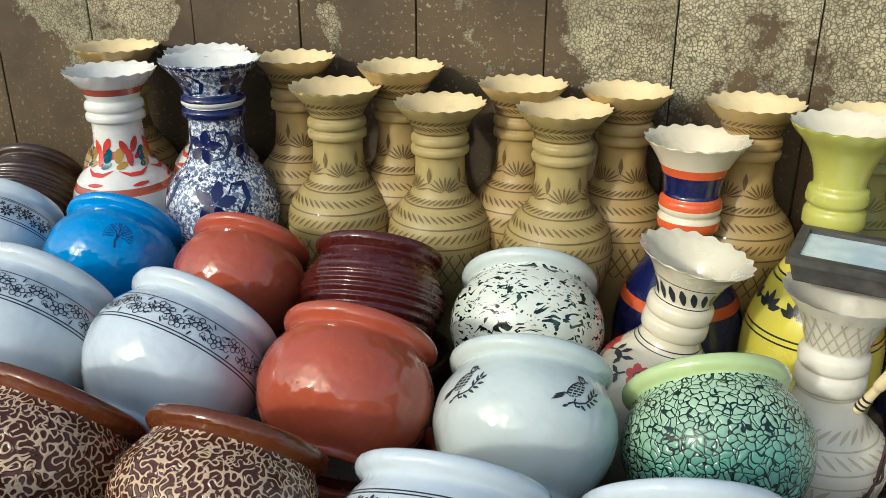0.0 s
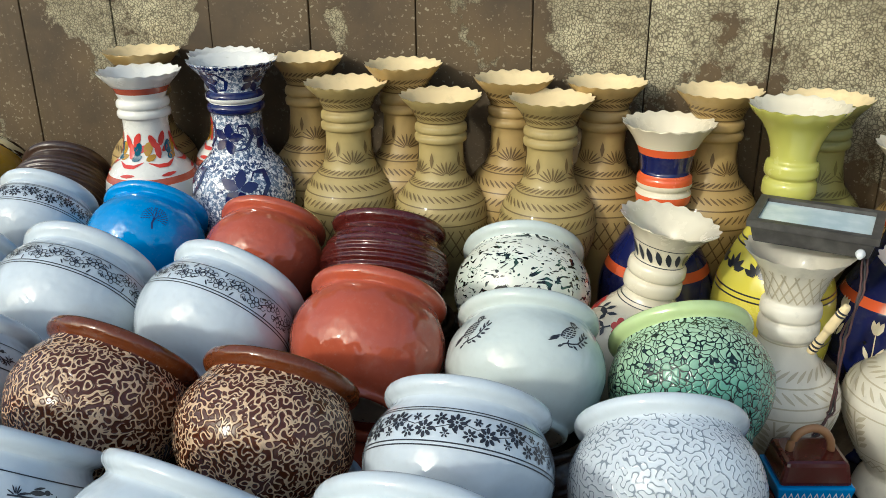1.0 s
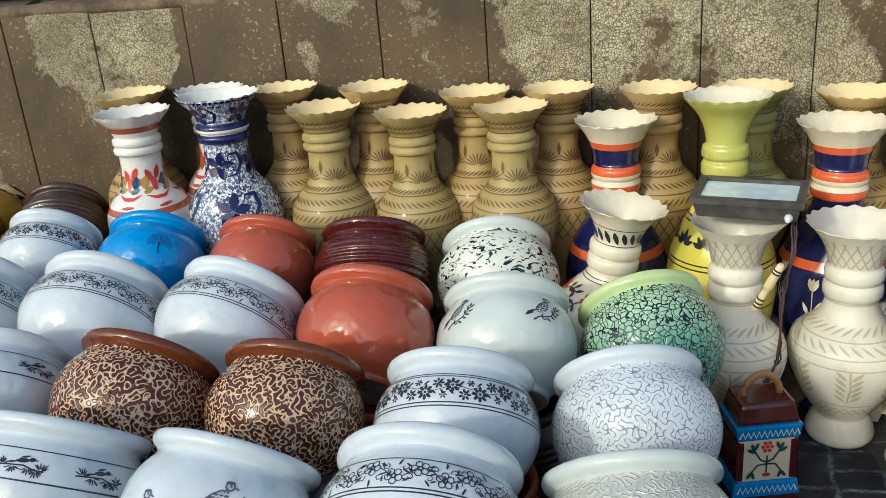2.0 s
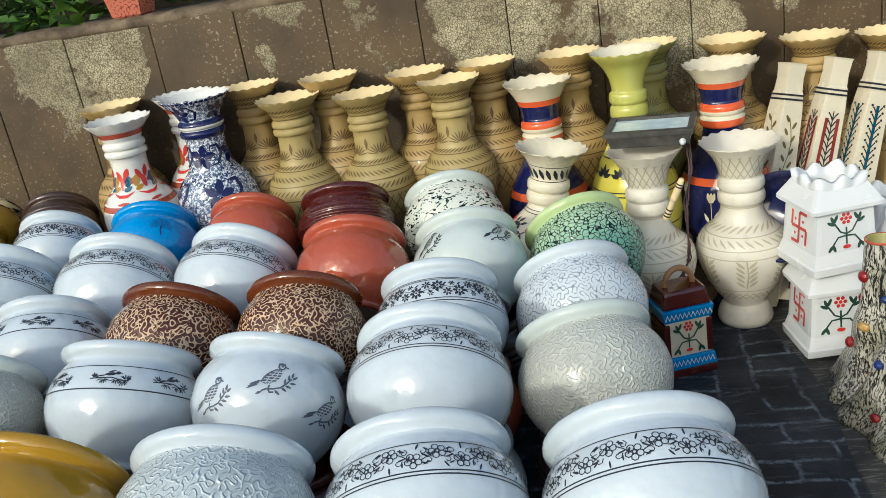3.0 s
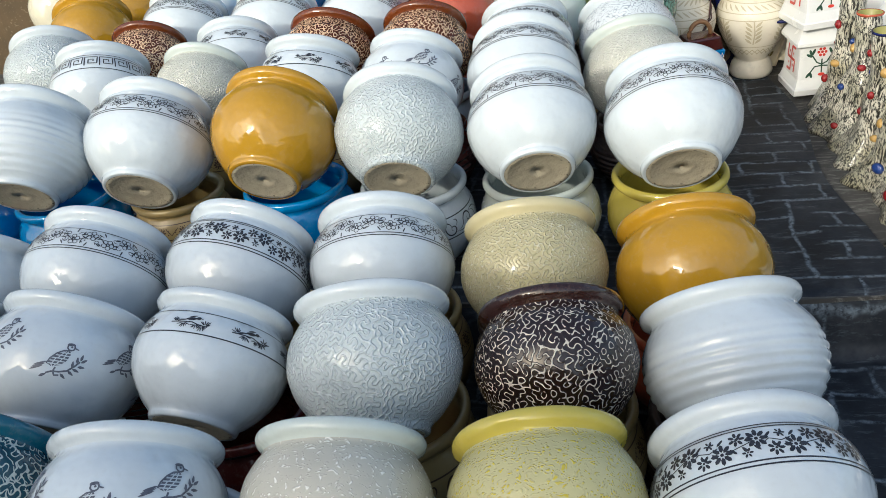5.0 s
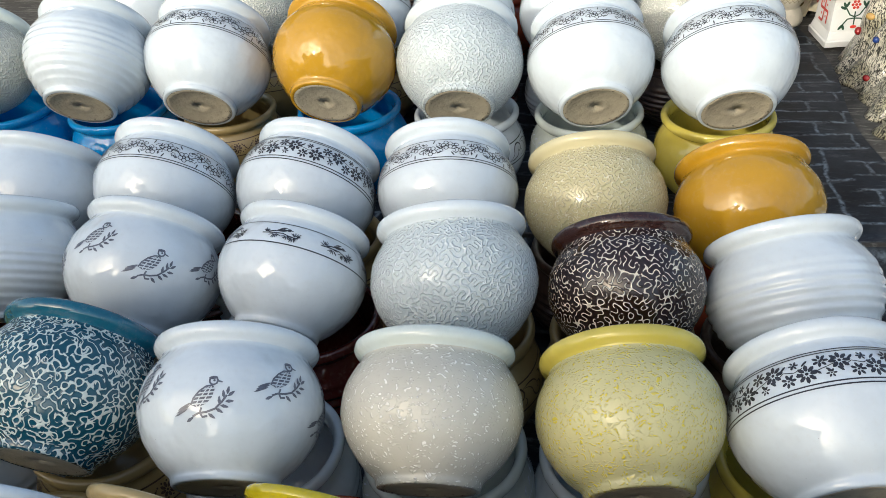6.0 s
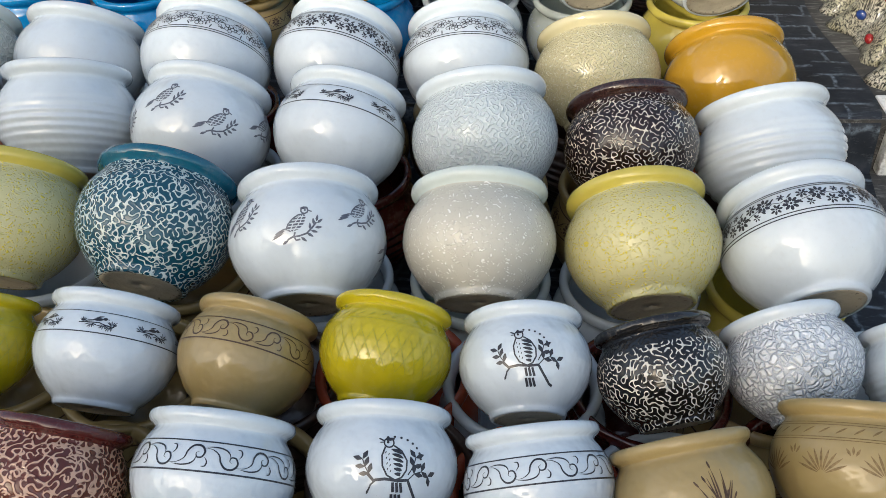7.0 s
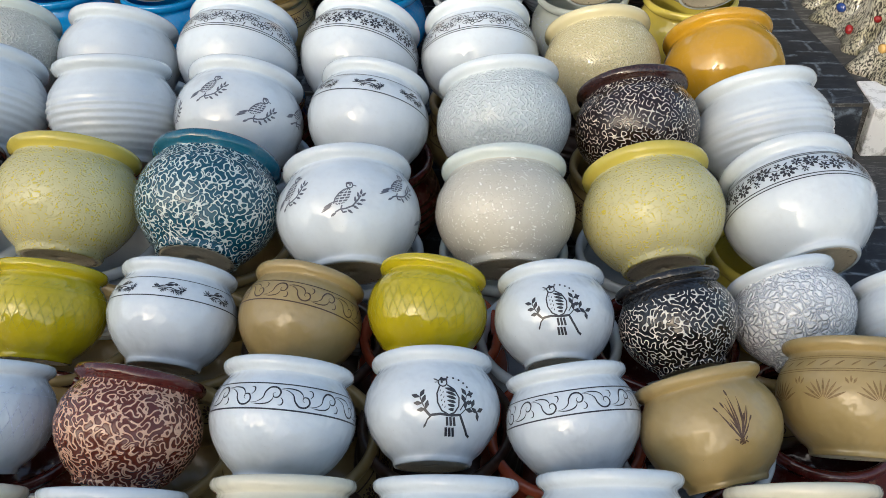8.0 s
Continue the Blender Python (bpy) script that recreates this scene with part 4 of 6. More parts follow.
# ---- ground: one sheet with the raised level, and a vinyl cover on it ----
GROUND = Mat("dusty_paving", 0.85)
GSTREAK = GROUND.step(GROUND.noise(9.0, 6.0, 0.8, 1.0, GROUND.stretch(0.7, 5.0, 1.0)), 0.52, 0.64)
GROUND.colour(GROUND.mix(GROUND.math("MULTIPLY", GSTREAK, 0.6), GROUND.mix(GROUND.step(GROUND.noise(3.0, 6.0, 0.7), 0.3, 0.7), srgb(46, 46, 46), srgb(82, 80, 76)), srgb(150, 149, 143)))
GROUND.bump(GROUND.noise(18.0, 5.0), 0.5, 0.01)
verts, faces = [], []
xs = [-60, -8, -3, -2, -1.4, -0.8, -0.2, 0.3, 0.8, 1.3, 1.8, 3, 8, 60]
ys = [-60, -8, -3.5, -2.2, -1.6, -1.0, -0.4, 0.0, 0.084, 0.086, 0.5, 1.0, 1.5, 2.4, 8, 60]
for y in ys:
    for x in xs:
        verts.append((x, y, floor_z(max(min(x, 3), -3), y) - 0.006))
for j in range(len(ys) - 1):
    for k in range(len(xs) - 1):
        a = j * len(xs) + k
        faces.append((a, a + 1, a + 1 + len(xs), a + len(xs)))
tagged(part("ground", make_mesh("ground", verts, faces, False), GROUND.m), "dusty grey paved ground with a low step", "ground", kind="structure")

# unseen pale ground behind the camera, added to bounce light onto the planters
BOUNCE = Mat("pale_bounce_concrete", 0.85)
BOUNCE.colour(BOUNCE.mix(BOUNCE.step(BOUNCE.noise(2.0, 6.0, 0.7), 0.3, 0.7), srgb(128, 122, 112), srgb(164, 158, 146)))
BOUNCE.bump(BOUNCE.noise(24.0, 5.0), 0.4, 0.01)
verts, faces = [], []
xs, ys = [-9, -3, 0.3, 3, 9], [-14, -8, -5, -3, -1.9]
for y in ys:
    for x in xs:
        verts.append((x, y, floor_z(max(min(x, 3), -3), y)))
for j in range(len(ys) - 1):
    for k in range(len(xs) - 1):
        a = j * len(xs) + k
        faces.append((a, a + 1, a + 1 + len(xs), a + len(xs)))
tagged(part("road", make_mesh("road", verts, faces, False), BOUNCE.m), "unseen pale concrete ground added to bounce light at the display", "lane", kind="structure")

TARP = tarp_mat()
verts, faces = [], []
nx, ny = 40, 260
rnd = random.Random(4)
for j in range(ny + 1):
    for i in range(nx + 1):
        u, v = i / nx, j / ny
        y = -1.7 + 3.55 * v
        edge = 0.71
        x = -1.9 + (edge + 1.9 + 0.02 * math.sin(7 * y)) * u
        t = min(1, max(0, (y - 0.055) / 0.055))
        t = 1 - (1 - t) ** 2.6
        hi, lo = floor_z(x, 1.0), floor_z(x, -1.0)
        z = lo + (hi - lo) * t + 0.004 + 0.004 * noise.noise((x * 3, y * 3, 0)) + 0.003 * noise.noise((x * 9, y * 8, 5))
        verts.append((x, y, z))
for j in range(ny):
    for i in range(nx):
        a = j * (nx + 1) + i
        faces.append((a, a + 1, a + nx + 2, a + nx + 1))
tagged(part("ground_sheet", make_mesh("ground_sheet", verts, faces), TARP), "black vinyl ground sheet printed with slate blocks", "ground sheet")

# ---- wall: cast panels with recessed joints, under a rough coping ----
WALL = wall_mat()
JOINT = vase_clay('joint_grime', srgb(74, 62, 46), 0.9)
WALL_Y = 1.915
WALL_TOP = 1.0
JOINTS = [-3.22, -2.9, -2.58, -2.26, -1.93, -1.585, -1.302, -1.016, -0.742, -0.466, -0.182, 0.083, 0.351, 0.616, 0.878, 1.15, 1.42, 1.7, 1.98, 2.26, 2.55]
wall = tagged(part("wall_north", box_mesh("wall_north", 6.4, 0.24, WALL_TOP + 0.25, 0.0, z0=-0.3), JOINT, None, m=Matrix.Translation((-0.34, WALL_Y + 0.012 + 0.12, 0))),
              "old concrete garden wall with peeling dark paint", "wall", kind="structure")
rnd = random.Random(9)
for a, b in zip(JOINTS, JOINTS[1:]):
    wdt = b - a - 0.0030
    pm = part("panel", box_mesh("panel", wdt, 0.012, WALL_TOP + 0.236, 0.0025, z0=-0.25), WALL, wall)
    pm.matrix_basis = Matrix.Translation(((a + b) / 2 + 0.34, -0.126 + rnd.uniform(-0.002, 0.001), 0))
COPING = Mat("crumbling_cement", 0.9)
COPING.colour(COPING.mix(COPING.step(COPING.noise(9.0, 5.0, 0.7), 0.35, 0.7), srgb(72, 60, 46), srgb(132, 116, 94)))
COPING.bump(COPING.noise(25.0, 5.0, 0.7), 0.8, 0.01)
verts, faces = [], []
n = 420
for i in range(n + 1):
    x = -3.5 + 6.3 * i / n
    k = 0.010 * noise.noise((x * 6, 0, 0)) + 0.009 * noise.noise((x * 24, 3, 0)) + 0.005 * noise.noise((x * 60, 3, 0))
    k2 = 0.010 * noise.noise((x * 8, 7, 0))
    for y, z in ((WALL_Y + 0.001, WALL_TOP - 0.030), (WALL_Y - 0.004 + 0.4 * k2, WALL_TOP - 0.016 + 0.9 * k), (WALL_Y + 0.006 + 0.6 * k2, WALL_TOP - 0.001 + k), (WALL_Y + 0.03, WALL_TOP + 0.004 + k), (WALL_Y + 0.30, WALL_TOP + 0.004), (WALL_Y + 0.30, WALL_TOP - 0.055)):
        verts.append((x, y, z))
for i in range(n):
    for k in range(6):
        a, b = i * 6 + k, i * 6 + (k + 1) % 6
        faces.append((a, a + 6, b + 6, b))
tagged(part("coping", make_mesh("coping", verts, faces), COPING.m, None), "crumbling cement coping along the wall top", "coping", kind="structure")
# low plinth under the back vases
tagged(part("plinth", box_mesh("plinth", 3.4, 0.30, 0.235, 0.01, z0=-0.035), COPING.m, None, m=Matrix.Translation((-0.30, 1.762, 0))), "rough cement plinth along the wall foot", "plinth", kind="structure")
PLINTH = 0.20

# ---- vases ----
FAMILY = {  # (distance below the rim, radius)
    "slim": [(0.0, 0.091), (0.010, 0.084), (0.03, 0.066), (0.052, 0.055), (0.060, 0.053), (0.066, 0.0585), (0.078, 0.059), (0.083, 0.053), (0.090, 0.0595), (0.102, 0.0585), (0.107, 0.051), (0.15, 0.052), (0.185, 0.059), (0.202, 0.070), (0.225, 0.090), (0.25, 0.104), (0.286, 0.110), (0.33, 0.105), (0.38, 0.09), (0.44, 0.068), (0.48, 0.058), (0.50, 0.060), (0.53, 0.066)],
    "carved": [(0.0, 0.102), (0.015, 0.088), (0.04, 0.069), (0.075, 0.056), (0.095, 0.052), (0.102, 0.059), (0.122, 0.060), (0.130, 0.052), (0.138, 0.060), (0.160, 0.060), (0.168, 0.053), (0.19, 0.057), (0.215, 0.070), (0.235, 0.092), (0.255, 0.112), (0.285, 0.123), (0.32, 0.121), (0.37, 0.103), (0.42, 0.076), (0.445, 0.058), (0.455, 0.055), (0.47, 0.066), (0.50, 0.074), (0.515, 0.068)],
    "leafed": [(0.0, 0.102), (0.010, 0.088), (0.03, 0.069), (0.055, 0.056), (0.072, 0.052), (0.078, 0.060), (0.095, 0.061), (0.101, 0.053), (0.107, 0.061), (0.125, 0.061), (0.131, 0.054), (0.145, 0.060), (0.165, 0.078), (0.19, 0.102), (0.22, 0.120), (0.26, 0.128), (0.31, 0.122), (0.37, 0.10), (0.42, 0.076), (0.445, 0.06), (0.47, 0.066), (0.515, 0.07)],
    "trumpet": [(0.0, 0.096), (0.012, 0.088), (0.035, 0.066), (0.065, 0.050), (0.095, 0.044), (0.102, 0.051), (0.122, 0.053), (0.130, 0.045), (0.138, 0.052), (0.160, 0.053), (0.168, 0.047), (0.21, 0.055), (0.25, 0.080), (0.29, 0.102), (0.34, 0.122), (0.40, 0.128), (0.47, 0.122), (0.55, 0.10), (0.62, 0.080), (0.665, 0.072), (0.69, 0.082), (0.70, 0.080)],
    "tall": [(0.0, 0.096), (0.012, 0.086), (0.04, 0.068), (0.07, 0.057), (0.105, 0.052), (0.112, 0.058), (0.132, 0.059), (0.140, 0.052), (0.148, 0.059), (0.168, 0.058), (0.176, 0.052), (0.21, 0.058), (0.25, 0.080), (0.29, 0.102), (0.34, 0.122), (0.40, 0.128), (0.47, 0.122), (0.55, 0.10), (0.62, 0.080), (0.665, 0.072), (0.69, 0.082), (0.70, 0.080)],
}
CLAY = {
    "tan": vase_clay("tan_carved_clay", srgb(176, 156, 100)), "bisque": vase_clay("pale_bisque", srgb(228, 206, 158), 0.6, 0.08),
    "ivory": vase_clay("ivory_carved_clay", srgb(224, 218, 202), 0.42, 0.1),
    "white": glaze("vase_white_glaze", srgb(230, 228, 220), 0.25),
    "lime": glaze("vase_lime_glaze", srgb(198, 196, 98), 0.2, mottle=0.3),
    "lemon": glaze("vase_lemon_glaze", srgb(226, 214, 84), 0.2),
    "navy": M["navy"], "rust": M["terracotta"], "orange": M["orange"], "cream": glaze("vase_cream_glaze", srgb(226, 216, 190), 0.25),
    "olive": vase_clay("olive_carved_clay", srgb(150, 146, 84)),
    # the _cut clays are darker: the shade inside the carved relief, put into colour
    "russet": vase_clay("russet_tan_clay", srgb(178, 150, 94)), "russet_cut": vase_clay("shaded_russet_cuts", srgb(110, 86, 48)),
    "tan_cut": vase_clay("shaded_tan_cuts", srgb(118, 97, 56)), "olive_cut": vase_clay("shaded_olive_cuts", srgb(112, 106, 56)), "ivory_cut": vase_clay("shaded_ivory_cuts", srgb(196, 186, 160)),
}


def batik_mat():
    w = Mat("blue_splatter_glaze", 0.2, coat=0.3)
    n = w.step(w.noise(130.0, 4.0, 0.7, 0.4), 0.445, 0.515)
    m2 = w.step(w.noise(22.0, 3.0, 0.6, 0.6), 0.4, 0.6)
    w.colour(w.mix(n, srgb(228, 230, 234), w.mix(m2, srgb(38, 56, 96), srgb(112, 130, 154))))
    return w.m


CLAY["batik"] = batik_mat()


def cut(profile, lo, hi):
    zs = [p[1] for p in profile]
    rs = [p[0] for p in profile]
    mid = [p for p in profile if lo < p[1] < hi]
    return [(float(np.interp(lo, zs, rs)), lo)] + mid + [(float(np.interp(hi, zs, rs)), hi)]


WAVES = 19
MOUTH = {"tan": "bisque", "russet": "bisque", "olive": "bisque", "batik": "white", "lime": "cream"}


def vase(name, family, x, y, top, base, rim, zones, label, designs=(), lean=(0, 0), turn=None):
    """A turned vase with a pinched rim. zones: (from, to, clay) as distances below the rim; designs: (part name, mesh maker, clay)."""
    h = top - base
    fam = FAMILY[family]
    k = h / fam[-1][0] if family != "slim" else 1.0
    kr = rim / fam[0][1]
    prof = smooth_profile([(r * kr, h - d * (h / fam[-1][0])) for d, r in reversed(fam)], 3)
    ob = thing("vase", pose(x, y, base, lean[0], lean[1]) @ pose(0, 0, 0, 0, 0, random.Random(x).uniform(0, 360) if turn is None else turn), label, "vase", "vases along the wall")
    f = h / fam[-1][0]
    for nm, a, b, clay in zones:
        seg = cut(prof, max(0.0, h - b * f), h - a * f)
        waves = None
        if a == 0.0:
            inner = [(q - 0.006, z) for q, z in reversed(cut(prof, h - 0.18 * f, h - 0.003))] + [(0.03, h - 0.2 * f), (0.0, h - 0.2 * f)]
            lipz = h - 0.03 * f
            seg = seg + [(seg[-1][0] + 0.001, h + 0.002)]

            def ripple(pts):
                qs = [max(0.0, (z - lipz) / (0.03 * f)) if r > 0.06 else 0.0 for r, z in pts]
                return [(WAVES, 0.0020 * q * q, 0.0016 * q * q, 0) if q > 0 else None for q in qs]
            waves = ripple(seg)
            mouth = [(seg[-1][0], h + 0.0022)] + inner
            part("mouth", lathe("vase_mouth", mouth, 128, ripple(mouth)), CLAY[MOUTH.get(clay, clay)], ob)
        if b >= fam[-1][0] - 1e-6:
            seg = [(0.0, seg[0][1])] + seg
        part(nm, lathe("vase_" + nm, seg, 128 if waves else 48, waves), CLAY[clay], ob)
    for nm, maker, mat in designs:
        p = Paint(prof, 0.0012)
        maker(p, h, f)
        tagged(part(nm, p.mesh("vase_" + nm), mat, ob), kind="stuff")
    return ob


def carve_slim(p, h, f):
    """Rows of slanted cuts, fans on the neck and a diamond hatch low down."""
    p.lift = 0.0016
    for d, n, ln, s in ((0.028, 34, 0.011, 1), (0.042, 34, 0.009, -1), (0.196, 34, 0.010, 1), (0.225, 40, 0.013, -1), (0.262, 44, 0.014, 1)):
        for k in range(n):
            p.stroke(2 * PI * k / n, h - d * f, [(-0.009 * s, -ln * 0.6), (0, 0), (0.009 * s, ln * 0.6)], 0.0048, True)
    for d in (0.055, 0.205, 0.243, 0.283):
        p.band(h - d * f, 0.003, 48)
    for k in range(5):
        phi = 2 * PI * k / 5
        for j in range(9):
            a = PI / 2 + 0.32 * (j - 4)
            p.stroke(phi, h - 0.178 * f, [(0.006 * math.cos(a), 0.006 * math.sin(a)), (0.02 * math.cos(a), 0.02 * math.sin(a)), (0.036 * math.cos(a), 0.036 * math.sin(a))], 0.0042, True)
        p.blob(phi + PI / 5, h - 0.142 * f, 0, 0, 0.018, 0.005, PI / 2, 8, 0.6)
    for k in range(26):
        for s in (-1, 1):
            p.stroke(2 * PI * k / 26, h - 0.33 * f, [(-0.02 * s, -0.035), (0, 0), (0.02 * s, 0.035)], 0.003)


def carve_big(p, h, f):
    p.lift = 0.0016
    for k in range(20):
        for s in (-1, 1):
            p.stroke(2 * PI * k / 20, h - 0.055 * f, [(-0.016 * s, -0.035), (0, 0), (0.016 * s, 0.035)], 0.003)
    for d, n, s in ((0.222, 26, 1), (0.252, 30, -1)):
        for k in range(n):
            p.stroke(2 * PI * k / n, h - d * f, [(-0.012 * s, -0.011), (0, 0), (0.012 * s, 0.011)], 0.006, True)
    for d in (0.17, 0.238, 0.268, 0.29, 0.39):
        p.band(h - d * f, 0.003, 48)
    for k in range(7):
        phi = 2 * PI * k / 7
        p.stroke(phi, h - 0.335 * f, [(0, -0.045), (0.004, 0.0), (0, 0.045)], 0.004)
        for j in range(5):
            for s in (-1, 1):
                p.blob(phi, h - 0.335 * f, 0.016 * s, -0.03 + 0.016 * j, 0.016, 0.005, PI / 2 - 0.8 * s, 8, 0.5)
    for k in range(30):
        p.stroke(2 * PI * k / 30, h - 0.41 * f, [(-0.01, -0.012), (0.01, 0.012)], 0.003)
        p.stroke(2 * PI * k / 30, h - 0.41 * f, [(0.01, -0.012), (-0.01, 0.012)], 0.003)


def petals(col):
    """Loose brush dabs round the neck and shoulder; the red ones are large and curved, with a garland below."""
    def go(p, h, f):
        rnd = random.Random(col)
        for k in range(6):
            phi = 2 * PI * k / 6 + 0.32 * col
            if col == 1:
                for x, y, t in ((-0.012, 0.012, 1.9), (0.010, 0.018, 1.2), (0.022, -0.004, 0.5), (-0.004, -0.010, 1.5)):
                    p.blob(phi, h - 0.168 * f, x, y, 0.019, 0.0085, t, 9, 0.2)
                p.stroke(phi, h - 0.205 * f, [(-0.035, 0.004), (-0.015, -0.006), (0.010, -0.006), (0.030, 0.006)], 0.010, True)
                p.blob(phi, h - 0.228 * f, 0.0, 0.0, 0.020, 0.005, 0.1, 8, 0.3)
            else:
                p.blob(phi, h - 0.172 * f, rnd.uniform(-0.008, 0.008), 0.0, 0.018, 0.011, 1.3, 9, 0.2)
                p.blob(phi, h - 0.192 * f, rnd.uniform(-0.012, 0.012), 0.0, 0.014, 0.008, 0.5, 8, 0.2)
    return go


def navy_flowers(p, h, f):
    for k in range(4):
        phi = 2 * PI * k / 4
        for d, s in ((0.036, 1.1), (0.155, 1.25), (0.25, 1.5)):
            for a in (0.2, 1.4, 2.6, 3.9, 5.1):
                p.blob(phi + d * 4, h - d * f, 0.016 * s * math.cos(a), 0.016 * s * math.sin(a), 0.014 * s, 0.009 * s, a, 8, 0.4)
            p.stroke(phi + d * 4, h - d * f, [(0.012 * s, -0.022 * s), (0.034 * s, -0.018 * s), (0.046 * s, 0.004 * s), (0.038 * s, 0.024 * s), (0.022 * s, 0.024 * s), (0.018 * s, 0.012 * s)], 0.0075 * s, True)
    for k in range(44):
        p.blob(2 * PI * k / 44, h - 0.004, 0, 0, 0.006, 0.004, 0, 6)


def black_leaves(p, h, f):
    for k in range(18):
        p.blob(2 * PI * k / 18, h - 0.053 * f, 0, 0, 0.017, 0.0062, PI / 2 + 0.35, 9, 0.4)
    for d in (0.034, 0.071, 0.143, 0.150):
        p.band(h - d * f, 0.002, 48)
    for k in range(5):
        phi = 2 * PI * k / 5
        leafy(p, phi, h - 0.185 * f, [(0.022, 0.0), (0.034, 0.010), (0.046, 0.014), (0.058, 0.010)], 0.010, 1.0, 0.003)
        leafy(p, phi, h - 0.185 * f, [(-0.022, -0.004), (-0.034, -0.014), (-0.046, -0.028)], 0.010, 1.0, 0.003)
        leafy(p, phi, h - 0.185 * f, [(0.016, -0.018), (0.028, -0.030), (0.044, -0.034)], 0.010, 1.0, 0.003)
        p.ring(phi, h - 0.185 * f, 0, 0, 0.007, 0.003, 8)


def red_flowers(p, h, f):
    for k in range(5):
        for j in range(6):
            a = 2 * PI * j / 6
            p.blob(2 * PI * k / 5, h - 0.185 * f, 0.014 * math.cos(a), 0.014 * math.sin(a), 0.0085, 0.0078, a, 8)


def lotus(p, h, f):
    for d in (0.176, 0.186, 0.246, 0.256, 0.334, 0.344, 0.43):
        p.band(h - d * f, 0.0034, 48)
    for k in range(11):
        for a, l in ((PI / 2, 0.022), (PI / 2 + 0.6, 0.019), (PI / 2 - 0.6, 0.019), (PI / 2 + 1.15, 0.018), (PI / 2 - 1.15, 0.018)):
            p.blob(2 * PI * k / 11, h - 0.302 * f, l * math.cos(a), l * math.sin(a), l * 0.75, 0.0065, a, 8, 0.5)


def tulips(p, h, f):
    for k in range(9):
        phi, d = 2 * PI * k / 9, 0.33 + 0.02 * (k % 2)
        for s in (-1, 0, 1):
            p.blob(phi, h - d * f, 0.006 * s, 0.0, 0.015, 0.006, PI / 2 - 0.25 * s, 8, 0.4)
        p.stroke(phi, h - d * f, [(0, -0.015), (0.001, -0.05), (0, -0.075)], 0.0022)
        p.blob(phi, h - d * f, 0.012, -0.055, 0.02, 0.005, PI / 2 - 0.4, 8, 0.5)
        p.blob(phi, h - d * f, -0.012, -0.06, 0.018, 0.005, PI / 2 + 0.4, 8, 0.5)


SLIM = [("rim", 0.0, 0.056, "tan"), ("collar", 0.056, 0.106, "tan"), ("neck", 0.106, 0.20, "tan"), ("body", 0.20, 0.53, "tan")]
for x, y, top, r in ((-1.165, 1.82, 0.762, 0.094), (-0.706, 1.80, 0.764, 0.086), (-0.464, 1.80, 0.757, 0.089), (-0.203, 1.80, 0.735, 0.089), (0.0036, 1.82, 0.731, 0.088),
                     (0.245, 1.80, 0.726, 0.090), (0.704, 1.82, 0.696, 0.094), (0.925, 1.80, 0.675, 0.090), (1.13, 1.80, 0.66, 0.09),
                     (-0.570, 1.70, 0.729, 0.093), (-0.349, 1.703, 0.709, 0.090), (-0.1005, 1.69, 0.717, 0.0895)):
    clay = "tan" if y < 1.78 else "russet"
    vase("vase", "slim", x, y, top, PLINTH, r, [(n, a, b, clay) for n, a, b, c in SLIM], "tan clay vase with carved bands and a frilled rim", [("carving", carve_slim, CLAY[clay + "_cut"])])
vase("vase", "slim", 0.462, 1.80, 0.72, PLINTH, 0.089, [(n, a, b, "olive") for n, a, b, c in SLIM], "olive clay vase with carved bands and frilled rim", [("carving", carve_slim, CLAY["olive_cut"])])
for x, y, top, r, c in ((-1.079, 1.67, 0.740, 0.095, 0), (-0.919, 1.80, 0.767, 0.089, 1)):
    vase("vase", "slim", x, y, top, PLINTH, r,
         [("rim", 0.0, 0.030, "white"), ("red_band", 0.030, 0.045, "rust"), ("neck", 0.045, 0.235, "white"), ("red_ring", 0.235, 0.25, "rust"), ("body", 0.25, 0.53, "white")],
         "white vase painted with red, blue and yellow flowers", [("red_petals", petals(1), M["redink"]), ("blue_petals", petals(2), M["teal"]), ("yellow_petals", petals(3), M["mustard"])])
vase("vase", "slim", -0.822, 1.65, 0.779, PLINTH, 0.100,
     [("rim", 0.0, 0.058, "batik"), ("navy_ring", 0.058, 0.072, "navy"), ("white_ring", 0.072, 0.084, "white"), ("lower_ring", 0.084, 0.105, "navy"), ("body", 0.105, 0.53, "batik")],
     "white vase splattered blue with navy flowers", [("navy_painting", navy_flowers, M["navy"])])
NAVY = [("rim", 0.0, 0.045, "cream"), ("orange_band", 0.045, 0.062, "orange"), ("neck", 0.062, 0.105, "navy"), ("ring", 0.105, 0.125, "orange"), ("cream_ring", 0.125, 0.150, "cream"),
        ("lower_ring", 0.150, 0.172, "orange"), ("shoulder", 0.172, 0.30, "navy"), ("body_band", 0.30, 0.32, "orange"), ("body", 0.32, 0.70, "navy")]
vase("vase", "tall", 0.146, 1.70, 0.675, -0.03, 0.095, NAVY, "navy blue vase with orange and cream bands")
vase("vase", "tall", 0.6415, 1.67, 0.661, -0.03, 0.0987, NAVY, "navy blue vase with orange bands and cream tulips", [("tulips", tulips, CLAY["cream"])])
vase("vase", "trumpet", 0.388, 1.635, 0.736, -0.03, 0.094, [("rim", 0.0, 0.18, "lime"), ("body", 0.18, 0.70, "lemon")], "lime and lemon yellow vase with black lotus band", [("lotus_band", lotus, M["ink"])])
